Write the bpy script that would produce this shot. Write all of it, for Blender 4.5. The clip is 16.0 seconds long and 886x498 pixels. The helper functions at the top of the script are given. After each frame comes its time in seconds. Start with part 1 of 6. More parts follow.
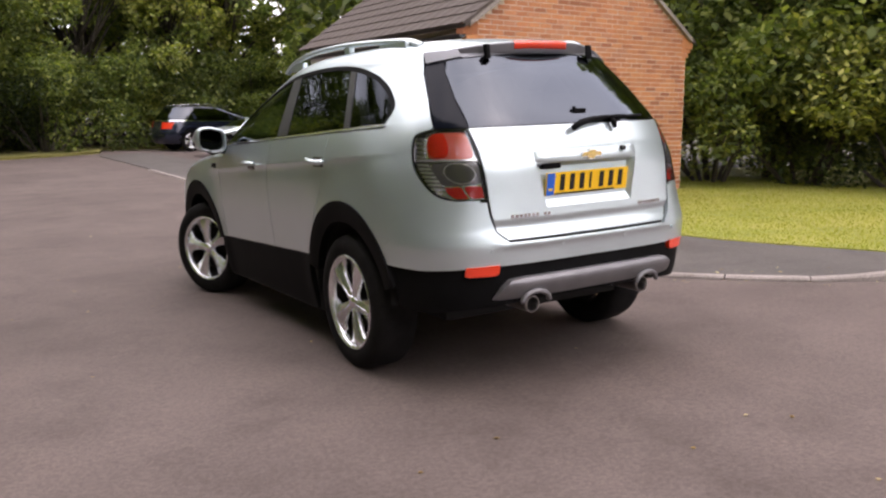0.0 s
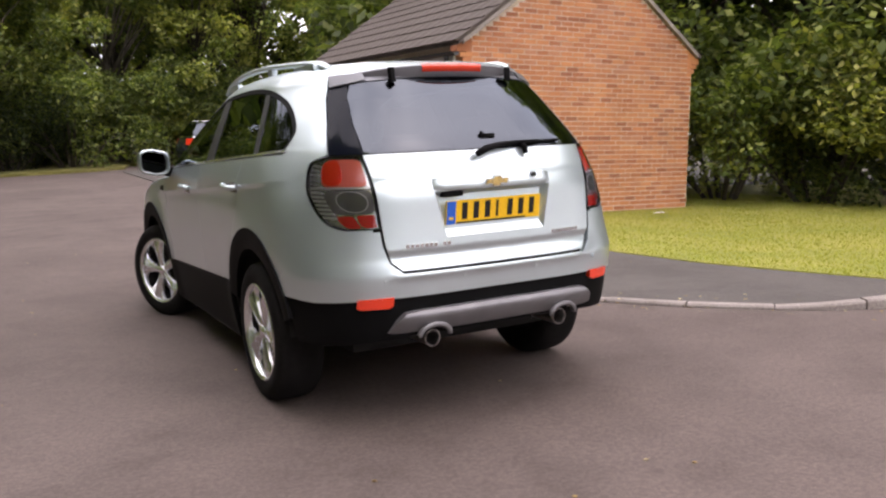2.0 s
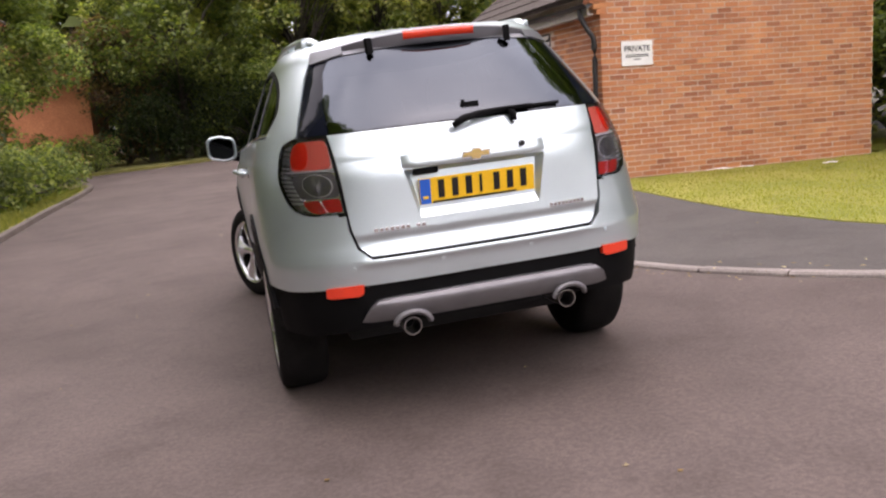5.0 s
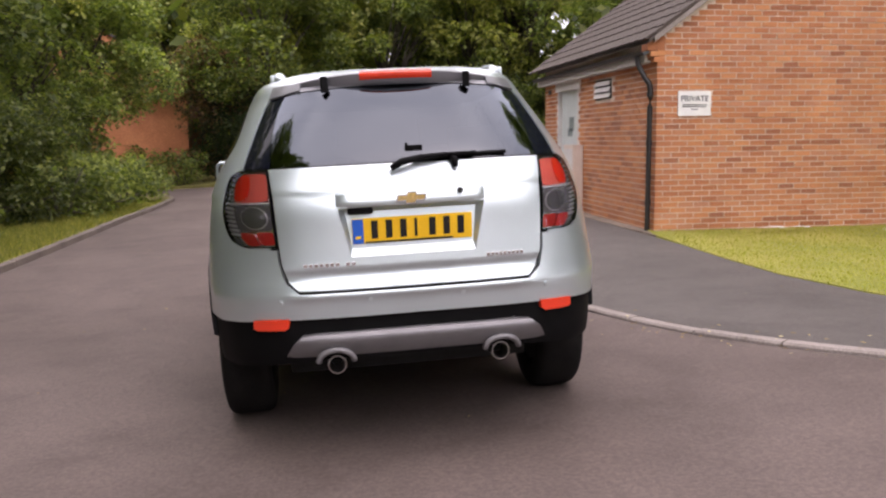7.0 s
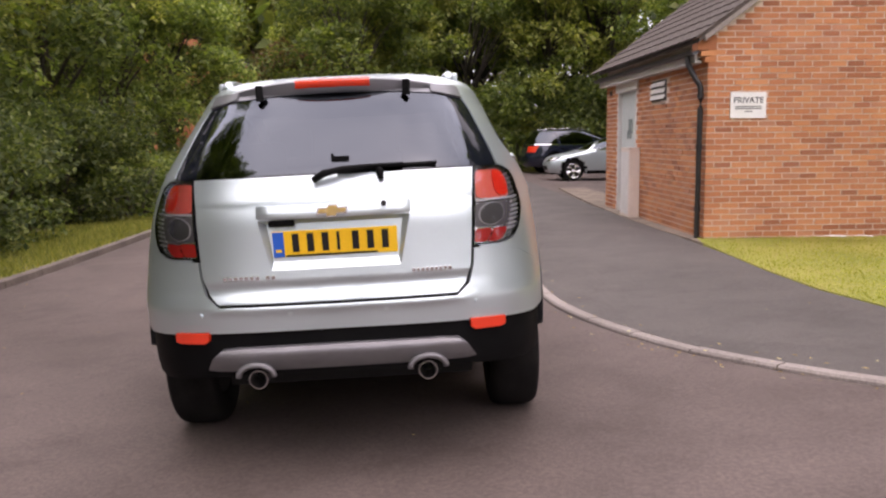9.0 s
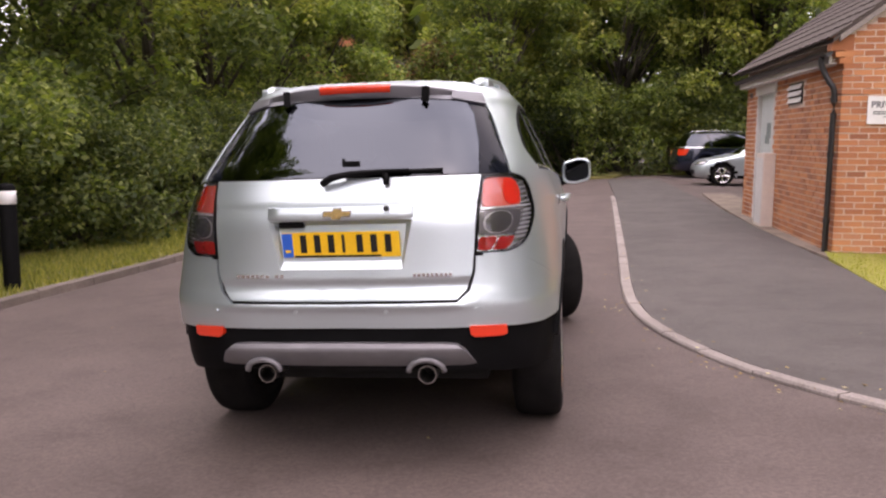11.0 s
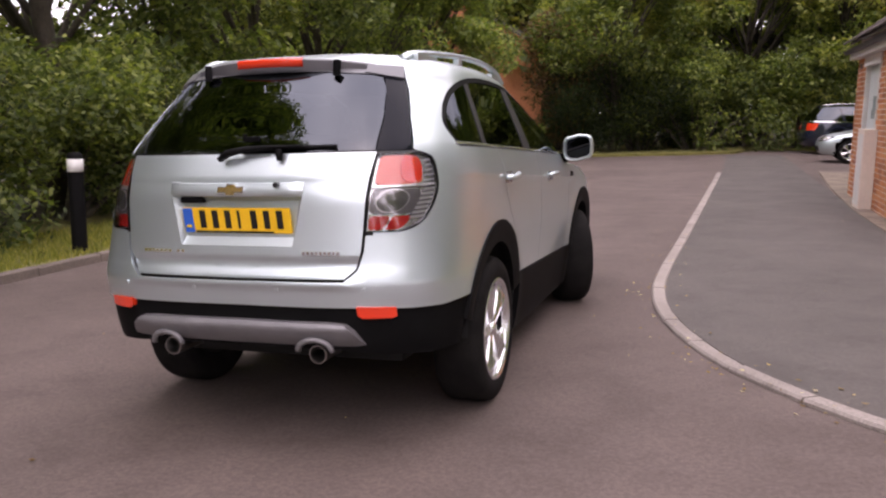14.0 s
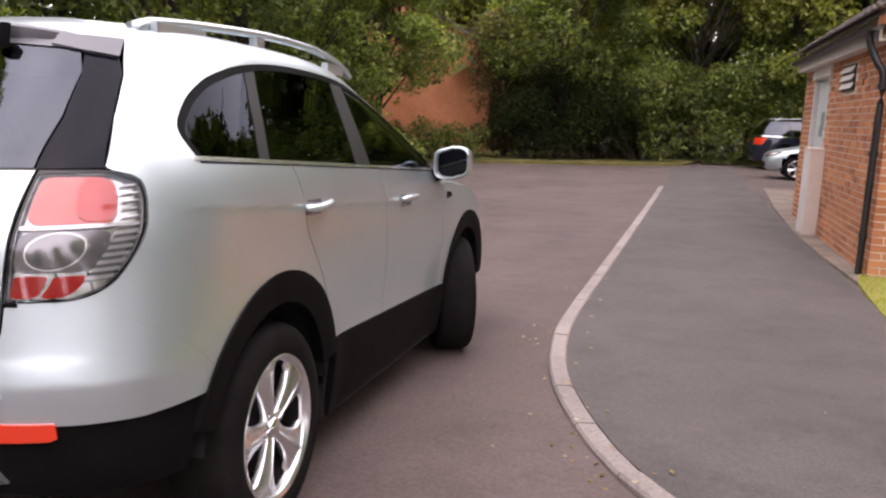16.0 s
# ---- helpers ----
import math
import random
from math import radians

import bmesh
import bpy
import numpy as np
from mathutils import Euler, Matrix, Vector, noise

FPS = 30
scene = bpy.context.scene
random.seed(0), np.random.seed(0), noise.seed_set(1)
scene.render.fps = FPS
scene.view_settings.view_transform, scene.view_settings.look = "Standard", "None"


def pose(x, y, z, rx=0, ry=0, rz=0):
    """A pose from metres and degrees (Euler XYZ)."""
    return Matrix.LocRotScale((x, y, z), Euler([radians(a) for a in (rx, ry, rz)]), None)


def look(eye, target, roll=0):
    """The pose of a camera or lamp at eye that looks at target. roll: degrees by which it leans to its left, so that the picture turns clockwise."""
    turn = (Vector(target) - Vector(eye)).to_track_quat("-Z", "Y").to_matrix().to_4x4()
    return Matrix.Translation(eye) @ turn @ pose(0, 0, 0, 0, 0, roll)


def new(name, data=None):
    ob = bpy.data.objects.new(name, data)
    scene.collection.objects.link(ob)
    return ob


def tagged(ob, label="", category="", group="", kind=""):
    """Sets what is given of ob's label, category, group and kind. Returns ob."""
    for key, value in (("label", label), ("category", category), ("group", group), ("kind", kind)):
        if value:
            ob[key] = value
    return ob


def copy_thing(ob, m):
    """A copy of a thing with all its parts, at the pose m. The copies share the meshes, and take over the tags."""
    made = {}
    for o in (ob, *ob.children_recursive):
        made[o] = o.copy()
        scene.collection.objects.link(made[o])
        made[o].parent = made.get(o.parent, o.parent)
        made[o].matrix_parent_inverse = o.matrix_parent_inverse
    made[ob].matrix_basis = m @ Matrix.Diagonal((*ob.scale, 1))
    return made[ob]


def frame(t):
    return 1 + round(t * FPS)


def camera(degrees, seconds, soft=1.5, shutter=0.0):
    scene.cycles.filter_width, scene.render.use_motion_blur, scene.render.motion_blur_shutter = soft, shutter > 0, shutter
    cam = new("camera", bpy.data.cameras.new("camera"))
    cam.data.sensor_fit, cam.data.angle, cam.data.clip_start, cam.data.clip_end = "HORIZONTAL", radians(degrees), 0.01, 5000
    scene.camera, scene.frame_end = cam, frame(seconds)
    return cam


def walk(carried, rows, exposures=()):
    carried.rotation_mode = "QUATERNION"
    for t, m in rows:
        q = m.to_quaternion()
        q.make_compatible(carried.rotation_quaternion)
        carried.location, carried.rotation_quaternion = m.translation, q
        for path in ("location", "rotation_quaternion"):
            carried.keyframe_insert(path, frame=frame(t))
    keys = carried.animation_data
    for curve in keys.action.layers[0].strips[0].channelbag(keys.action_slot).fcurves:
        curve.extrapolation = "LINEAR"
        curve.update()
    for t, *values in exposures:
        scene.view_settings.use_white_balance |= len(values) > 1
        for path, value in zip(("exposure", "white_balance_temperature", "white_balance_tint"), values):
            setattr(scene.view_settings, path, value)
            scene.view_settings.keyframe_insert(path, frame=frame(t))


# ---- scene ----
cam = camera(55.2, 16.0, soft=2.3)
PATH = [
    (0, (-2.805, -3.187, 1.356), (-1.768, -1.504, 1.053), 0.3),
    (0.5, (-2.671, -3.201, 1.367), (-1.565, -1.567, 1.038), -0.2),
    (1, (-2.491, -3.185, 1.384), (-1.409, -1.531, 1.083), 1.3),
    (1.5, (-2.326, -3.233, 1.391), (-1.284, -1.549, 1.111), -0.2),
    (2, (-2.151, -3.374, 1.413), (-1.19, -1.641, 1.142), 0.2),
    (2.5, (-2.018, -3.432, 1.413), (-1.126, -1.66, 1.159), -0.1),
    (3, (-1.816, -3.376, 1.411), (-1.014, -1.564, 1.142), -0.4),
    (3.5, (-1.635, -3.363, 1.417), (-0.87, -1.538, 1.127), 1.0),
    (4, (-1.426, -3.445, 1.42), (-0.756, -1.589, 1.096), -0.7),
    (6.5, (-0.608, -3.534, 1.431), (-0.278, -1.584, 1.135), -2.5),
    (7, (-0.41, -3.605, 1.439), (-0.116, -1.644, 1.181), -0.6),
    (7.5, (-0.231, -3.539, 1.434), (0.072, -1.582, 1.156), 0.4),
    (8, (-0.075, -3.489, 1.461), (0.141, -1.52, 1.186), 1.2),
    (8.5, (0.119, -3.531, 1.472), (0.271, -1.553, 1.214), 0.1),
    (11, (0.974, -3.506, 1.513), (0.679, -1.545, 1.255), 0.3),
    (11.5, (1.115, -3.519, 1.505), (0.749, -1.57, 1.241), -0.4),
    (12, (1.274, -3.424, 1.507), (0.777, -1.508, 1.222), -1.0),
    (12.5, (1.43, -3.373, 1.524), (0.871, -1.472, 1.249), -1.2),
    (13, (1.694, -3.372, 1.542), (1.085, -1.49, 1.243), -0.4),
    (13.5, (1.859, -3.316, 1.537), (1.239, -1.435, 1.259), 0.6),
    (14, (1.945, -3.159, 1.54), (1.343, -1.279, 1.214), 0.6),
    (14.5, (2.007, -2.913, 1.537), (1.432, -1.028, 1.195), 0.8),
    (15, (2.101, -2.561, 1.544), (1.596, -0.657, 1.198), 1.2),
    (15.5, (2.176, -2.155, 1.525), (1.637, -0.264, 1.162), 2.3),
    (16, (2.17, -1.691, 1.565), (1.671, 0.219, 1.243), 2.8),
]
walk(cam, [(t, look(eye, target, roll)) for t, eye, target, roll in PATH], exposures=[(0.0, 1.01, 6620, 21), (4.0, 1.02, 6620, 22), (6.5, 0.88, 6640, 24), (8.5, 0.87, 6670, 25), (11.0, 0.90, 6740, 29), (14.0, 0.79, 6700, 29), (16.0, 0.90, 6640, 27)])

# ---- world, sun, exposure ----
SUN_EL, SUN_AZ = 66.0, 152.0          # degrees; azimuth clockwise from +y
world = bpy.data.worlds.new("overcast_sky")
scene.world = world
world.use_nodes = True
wn = world.node_tree
wn.nodes.clear()
sky = wn.nodes.new("ShaderNodeTexSky")
sky.sky_type = "NISHITA"
sky.sun_disc = False
sky.sun_elevation = radians(SUN_EL)
sky.sun_rotation = radians(SUN_AZ)
sky.dust_density = 4.0
sky.ozone_density = 1.0
# high thin cloud greys the blue of the sky
wtc = wn.nodes.new("ShaderNodeTexCoord")
wcl = wn.nodes.new("ShaderNodeTexNoise")
wcl.inputs["Scale"].default_value = 2.2
wcl.inputs["Detail"].default_value = 5.0
wramp = wn.nodes.new("ShaderNodeValToRGB")
wramp.color_ramp.elements[0].position = 0.35
wramp.color_ramp.elements[0].color = (6.6, 6.8, 7.4, 1)
wramp.color_ramp.elements[1].position = 0.7
wramp.color_ramp.elements[1].color = (12.6, 12.4, 12.3, 1)
wmix = wn.nodes.new("ShaderNodeMixRGB")
wmix.inputs[0].default_value = 0.8
wbg = wn.nodes.new("ShaderNodeBackground")
wbg.inputs["Strength"].default_value = 0.15
wout = wn.nodes.new("ShaderNodeOutputWorld")
wn.links.new(wtc.outputs["Generated"], wcl.inputs["Vector"])
wn.links.new(wcl.outputs["Fac"], wramp.inputs[0])
wn.links.new(sky.outputs[0], wmix.inputs[1])
wn.links.new(wramp.outputs[0], wmix.inputs[2])
wn.links.new(wmix.outputs[0], wbg.inputs["Color"])
wn.links.new(wbg.outputs[0], wout.inputs["Surface"])

sun_data = bpy.data.lights.new("sun", "SUN")
sun_data.energy = 1.3
sun_data.angle = radians(165)
sun_data.color = (1.0, 0.96, 0.9)
sun = new("sun", sun_data)
sa, se = radians(SUN_AZ), radians(SUN_EL)
sun.matrix_world = look((0, 0, 30), (-30 * math.sin(sa) * math.cos(se), -30 * math.cos(sa) * math.cos(se), 30 - 30 * math.sin(se)))


# ---- small mesh helpers ----
def mesh_of(bm, name="mesh", smooth=False):
    me = bpy.data.meshes.new(name)
    bm.normal_update()
    bm.to_mesh(me)
    bm.free()
    if smooth:
        for p in me.polygons:
            p.use_smooth = True
    return me


def part(name, bm, material, parent=None, label="", smooth=False, sharp=None):
    """One mesh object from a bmesh, under a thing or a part."""
    me = bm if isinstance(bm, bpy.types.Mesh) else mesh_of(bm, name, smooth)
    if sharp is not None:
        me.set_sharp_from_angle(angle=radians(sharp))
    mats = material if isinstance(material, (list, tuple)) else [material]
    if not me.materials:
        for m in mats:
            me.materials.append(m)
    ob = new(name, me)
    if parent is not None:
        ob.parent = parent
    if label:
        ob["label"] = label
    return ob


def thing(name, label, category, group="", kind="", m=None):
    ob = new(name)
    ob.empty_display_size = 0.2
    if m is not None:
        ob.matrix_world = m
    return tagged(ob, label, category, group, kind)


def box(bm, x0, x1, y0, y1, z0, z1, bevel=0.0, m=None):
    g = bmesh.ops.create_cube(bm, size=1.0)
    vs = g["verts"]
    for v in vs:
        v.co = Vector((x0 + (v.co.x + 0.5) * (x1 - x0), y0 + (v.co.y + 0.5) * (y1 - y0), z0 + (v.co.z + 0.5) * (z1 - z0)))
    if bevel:
        es = list({e for v in vs for e in v.link_edges})
        r = bmesh.ops.bevel(bm, geom=es, offset=bevel, segments=2, profile=0.7, affect="EDGES")
        vs = list({v for f in r["faces"] for v in f.verts} | {v for v in vs if v.is_valid})
    if m is not None:
        bmesh.ops.transform(bm, matrix=m, verts=vs)
    return vs


def cyl(bm, p0, p1, r0, r1=None, seg=16, caps=True):
    p0, p1 = Vector(p0), Vector(p1)
    d = p1 - p0
    g = bmesh.ops.create_cone(bm, cap_ends=caps, segments=seg, radius1=r0, radius2=r0 if r1 is None else r1, depth=d.length)
    q = d.to_track_quat("Z", "Y").to_matrix().to_4x4()
    bmesh.ops.transform(bm, matrix=Matrix.Translation((p0 + p1) / 2) @ q, verts=g["verts"])
    return g["verts"]


def tube(bm, pts, r, seg=8, closed=False, flat=1.0):
    """A pipe along points; r a number or one per point."""
    pts = [Vector(p) for p in pts]
    n = len(pts)
    rings = []
    for i, p in enumerate(pts):
        a = pts[i - 1] if (i > 0 or closed) else p
        b = pts[(i + 1) % n] if (i < n - 1 or closed) else p
        t = (b - a).normalized()
        u = t.cross(Vector((0, 0, 1)))
        if u.length < 1e-3:
            u = t.cross(Vector((0, 1, 0)))
        u.normalize()
        w = u.cross(t).normalized()
        rr = r[i] if isinstance(r, (list, tuple)) else r
        rings.append([bm.verts.new(p + (u * math.cos(k * math.tau / seg) + w * flat * math.sin(k * math.tau / seg)) * rr) for k in range(seg)])
    for i in range(n if closed else n - 1):
        A, B = rings[i], rings[(i + 1) % n]
        for k in range(seg):
            bm.faces.new((A[k], A[(k + 1) % seg], B[(k + 1) % seg], B[k]))
    if not closed:
        bm.faces.new(list(reversed(rings[0])))
        bm.faces.new(rings[-1])


def lathe(bm, prof, seg=48, axis="x", centre=(0, 0, 0)):
    """Turn a profile of (radius, along) about an axis."""
    c = Vector(centre)
    rings = []
    for r, a in prof:
        ring = []
        for k in range(seg):
            t = math.tau * k / seg
            p = Vector((a, r * math.cos(t), r * math.sin(t))) if axis == "x" else (Vector((r * math.cos(t), a, r * math.sin(t))) if axis == "y" else Vector((r * math.cos(t), r * math.sin(t), a)))
            ring.append(bm.verts.new(c + p))
        rings.append(ring)
    for A, B in zip(rings, rings[1:]):
        for k in range(seg):
            bm.faces.new((A[k], A[(k + 1) % seg], B[(k + 1) % seg], B[k]))
    return rings


def lerp_table(tab, z):
    """Smooth interpolation through rows (key, v1, v2, ...), monotone cubic."""
    zs = [r[0] for r in tab]
    if z <= zs[0]:
        return tab[0][1:]
    if z >= zs[-1]:
        return tab[-1][1:]
    i = max(k for k in range(len(zs) - 1) if zs[k] <= z)
    h = zs[i + 1] - zs[i]
    t = (z - zs[i]) / h
    out = []
    for c in range(1, len(tab[0])):
        def sl(k):
            if k <= 0 or k >= len(zs) - 1:
                k2 = min(max(k, 0), len(zs) - 2) if k <= 0 else len(zs) - 2
                return (tab[k2 + 1][c] - tab[k2][c]) / (zs[k2 + 1] - zs[k2])
            a = (tab[k][c] - tab[k - 1][c]) / (zs[k] - zs[k - 1])
            b = (tab[k + 1][c] - tab[k][c]) / (zs[k + 1] - zs[k])
            return 0.0 if a * b <= 0 else 2 * a * b / (a + b)
        m0, m1 = sl(i) * h, sl(i + 1) * h
        p0, p1 = tab[i][c], tab[i + 1][c]
        t2, t3 = t * t, t * t * t
        out.append((2 * t3 - 3 * t2 + 1) * p0 + (t3 - 2 * t2 + t) * m0 + (-2 * t3 + 3 * t2) * p1 + (t3 - t2) * m1)
    return out


def smooth_line(pts, n=8):
    """Catmull-Rom through points."""
    P = [Vector(p) for p in pts]
    out = []
    for i in range(len(P) - 1):
        a, b, c, d = P[max(i - 1, 0)], P[i], P[i + 1], P[min(i + 2, len(P) - 1)]
        for k in range(n):
            t = k / n
            out.append(0.5 * ((2 * b) + (c - a) * t + (2 * a - 5 * b + 4 * c - d) * t * t + (3 * b - a - 3 * c + d) * t ** 3))
    out.append(P[-1])
    return out


# ---- materials ----
def mat(name, color=(0.5, 0.5, 0.5), rough=0.5, metal=0.0, **kw):
    m = bpy.data.materials.new(name)
    m.use_nodes = True
    b = m.node_tree.nodes["Principled BSDF"]
    b.inputs["Base Color"].default_value = (*color, 1)
    b.inputs["Roughness"].default_value = rough
    b.inputs["Metallic"].default_value = metal
    for k, v in kw.items():
        b.inputs[k.replace("_", " ")].default_value = v
    return m


def node(m, kind, **inputs):
    n = m.node_tree.nodes.new(kind)
    for k, v in inputs.items():
        n.inputs[k.replace("_", " ")].default_value = v
    return n


def link(m, a, b):
    m.node_tree.links.new(a, b)


def noise_of(m, scale, detail=4.0, rough=0.6, coord="Object", stretch=None):
    tc = node(m, "ShaderNodeTexCoord")
    n = node(m, "ShaderNodeTexNoise", Scale=scale, Detail=detail, Roughness=rough)
    src = tc.outputs[coord]
    if stretch:
        mp = node(m, "ShaderNodeMapping")
        mp.inputs["Scale"].default_value = stretch
        link(m, src, mp.inputs["Vector"])
        src = mp.outputs[0]
    link(m, src, n.inputs["Vector"])
    return n


def ramp(m, src, stops):
    r = node(m, "ShaderNodeValToRGB")
    el = r.color_ramp.elements
    while len(el) < len(stops):
        el.new(0.5)
    for e, (p, c) in zip(el, stops):
        e.position = p
        e.color = (*c, 1) if len(c) == 3 else c
    link(m, src, r.inputs[0])
    return r


def blend(m, kind, fac, a, b):
    x = node(m, "ShaderNodeMixRGB")
    x.blend_type = kind
    for i, v in ((0, fac), (1, a), (2, b)):
        if hasattr(v, "links"):
            link(m, v, x.inputs[i])
        else:
            x.inputs[i].default_value = v if i == 0 else (*v, 1)
    return x


def bump(m, src, strength=0.3, dist=0.01):
    b = node(m, "ShaderNodeBump", Strength=strength, Distance=dist)
    link(m, src, b.inputs["Height"])
    link(m, b.outputs[0], m.node_tree.nodes["Principled BSDF"].inputs["Normal"])
    return b


def bsdf(m):
    return m.node_tree.nodes["Principled BSDF"]


def mottled(name, c0, c1, scale, fine, rough=0.8, bump_s=0.3, bump_d=0.01, c2=None, coord="Object", spread=(0.35, 0.65), grain=0.28, **kw):
    """A surface with variation at two scales and fine relief."""
    m = mat(name, c0, rough, **kw)
    big = noise_of(m, scale, 5.0, coord=coord)
    small = noise_of(m, fine, 4.0, 0.7, coord=coord)
    r = ramp(m, big.outputs["Fac"], [(spread[0], c0), (spread[1], c1)])
    g = ramp(m, small.outputs["Fac"], [(0.3, (1 - grain,) * 3), (0.7, (1 + grain,) * 3)])
    x = blend(m, "MULTIPLY", 1.0, r.outputs[0], g.outputs[0])
    link(m, x.outputs[0], bsdf(m).inputs["Base Color"])
    if bump_s:
        bump(m, small.outputs["Fac"], bump_s, bump_d)
    return m


ASPHALT = mottled("asphalt", (0.091, 0.068, 0.060), (0.126, 0.096, 0.086), 0.45, 160.0, 0.88, 0.5, 0.004)
PATH_TAR = mottled("path_tarmac", (0.079, 0.070, 0.064), (0.101, 0.089, 0.082), 0.8, 200.0, 0.9, 0.5, 0.004)
EARTH = mottled("leaf_litter", (0.035, 0.03, 0.018), (0.07, 0.06, 0.03), 0.8, 20.0, 0.95, 0.8, 0.03)
VERGE = mottled("verge_base", (0.13, 0.125, 0.03), (0.22, 0.20, 0.055), 1.2, 30.0, 0.95, 0.8, 0.03)
LAWN = mottled("lawn_base", (0.24, 0.26, 0.04), (0.36, 0.33, 0.07), 0.9, 40.0, 0.95, 0.8, 0.03)
CONCRETE = mottled("kerb_concrete", (0.225, 0.195, 0.176), (0.32, 0.28, 0.255), 1.3, 60.0, 0.9, 0.4, 0.004)


def speckle(m, spots, fine):
    """Aggregate grains and faint stains over a paved surface."""
    b = bsdf(m)
    src = b.inputs["Base Color"].links[0].from_socket
    st = noise_of(m, spots, 6.0, 0.65)
    rs = ramp(m, st.outputs["Fac"], [(0.32, (0.80, 0.79, 0.78)), (0.5, (1.0, 1.0, 1.0)), (0.72, (1.10, 1.09, 1.08))])
    gr = noise_of(m, fine, 2.0, 0.5)
    rg = ramp(m, gr.outputs["Fac"], [(0.36, (0.86,) * 3), (0.64, (1.14,) * 3)])
    x = blend(m, "MULTIPLY", 1.0, src, rs.outputs[0])
    x = blend(m, "MULTIPLY", 1.0, x.outputs[0], rg.outputs[0])
    link(m, x.outputs[0], b.inputs["Base Color"])


speckle(ASPHALT, 1.7, 45.0)
speckle(PATH_TAR, 2.3, 55.0)


# ---- the ground ----
def lie(x, y=0.0):
    """Height of the road's surface, which falls to one side."""
    return 0.048 + 0.04 * min(max(x, -6.5), 3.5) - 0.06 * min(max((y - 0.88) / 2.7, 0.0), 1.0)


def sheet(name, outline, lift, material, step=1.2, label="", kind="structure", skirt=0.12):
    """A flat area with the road's fall, from an outline of (x, y)."""
    bm = bmesh.new()
    vs = [bm.verts.new((x, y, 0)) for x, y in outline]
    bm.faces.new(vs)
    bm.normal_update()
    bmesh.ops.triangulate(bm, faces=bm.faces[:], ngon_method="EAR_CLIP")
    for co, no in [((u, 0, 0), (1, 0, 0)) for u in (-6.5, -4.5, 1.5, 3.5)] + [((0, u, 0), (0, 1, 0)) for u in (0.88, 3.58)]:
        bmesh.ops.bisect_plane(bm, geom=bm.verts[:] + bm.edges[:] + bm.faces[:], plane_co=co, plane_no=no)
    for v in bm.verts:
        v.co.z = lie(v.co.x, v.co.y) + lift
    bm.normal_update()
    if bm.faces and sum(f.normal.z for f in bm.faces) < 0:
        bmesh.ops.reverse_faces(bm, faces=bm.faces[:])
    if skirt:
        edge = [e for e in bm.edges if e.is_boundary]
        r = bmesh.ops.extrude_edge_only(bm, edges=edge)
        for v in r["geom"]:
            if isinstance(v, bmesh.types.BMVert):
                v.co.z -= skirt
    ob = part(name, bm, material)
    return tagged(ob, label, name, kind=kind)


DIRTY = mottled("dirty_concrete", (0.15, 0.118, 0.092), (0.26, 0.21, 0.165), 3.0, 45.0, 0.95, 0.5, 0.006)
KERB_R = [tuple(p)[:2] for p in smooth_line([(13.5, -1.6, 0), (8.5, -0.75, 0), (6, -0.35, 0), (4.2, 0.12, 0), (3.25, 0.5, 0), (2.75, 0.91, 0), (2.37, 1.395, 0), (2.07, 1.93, 0), (1.765, 2.86, 0), (1.62, 3.8, 0), (1.60, 4.9, 0), (1.70, 7.5, 0), (1.90, 13, 0), (2.07, 18, 0), (2.18, 23, 0), (2.25, 26.5, 0)], 6)]
KERB_L = [tuple(p)[:2] for p in smooth_line([(-4.9, -24, 0), (-4.75, -8, 0), (-4.66, 0, 0), (-4.68, 2.8, 0), (-4.7, 4.2, 0), (-4.5, 6.5, 0), (-4.42, 9.5, 0), (-4.4, 14, 0), (-4.3, 19, 0), (-4.6, 21.5, 0), (-6, 23, 0), (-10, 23.6, 0), (-24, 24, 0)], 5)]
sheet("ground", [(-400, -400), (400, -400), (400, 400), (-400, 400)], -0.06, EARTH, label="dark earth and leaf litter under the trees", skirt=0)
sheet("road", [(-7, -60), (14, -60), (14, 33), (-26, 33), (-26, 22), (-7, 22)], 0.0, ASPHALT, label="worn brownish grey asphalt road", skirt=0)
sheet("pavement", KERB_R + [(2.3, 27.0), (4.0, 27.0), (3.9, 7.2), (3.9, 4.7), (4.1, 1.9), (6, 0.7), (14, -0.4)], 0.026, PATH_TAR, label="dark grey tarmac footpath beside the garage")
sheet("apron", [(3.98, 6.7), (3.90, 8.5), (3.88, 10.5), (4.0, 14), (4.3, 19), (5.0, 19), (5.0, 13), (4.3, 13), (4.3, 7.5), (4.25, 6.9)], 0.034, DIRTY, label="dirty concrete strip along the garage wall")
LAWN_OUT = [(3.98, 6.95), (3.90, 5.9), (3.84, 4.7), (3.84, 3.6), (3.95, 2.5), (4.2, 1.7), (4.5, 0.95), (5.2, 0.55), (6.5, 0.15), (14, -0.6), (40, -1), (40, 9), (9.5, 12), (9, 7.5), (4.1, 7.45)]
sheet("lawn", LAWN_OUT, 0.036, LAWN, label="short bright green lawn in front of the garage")
VERGE_OUT = KERB_L + [(-24, 26.5), (-9.5, 26.0), (-8.0, 22), (-7.7, 8), (-7.9, -24)]
sheet("verge", VERGE_OUT, 0.09, VERGE, label="grass verge below the hedge")
FAR_OUT = [(-60, 27.6), (-4, 27.4), (1.0, 27.9), (2.6, 28.6), (3.2, 31.2), (14, 31.6), (14, 45), (-60, 45)]
sheet("far_verge", FAR_OUT, 0.09, VERGE, label="grass verge below the far trees")


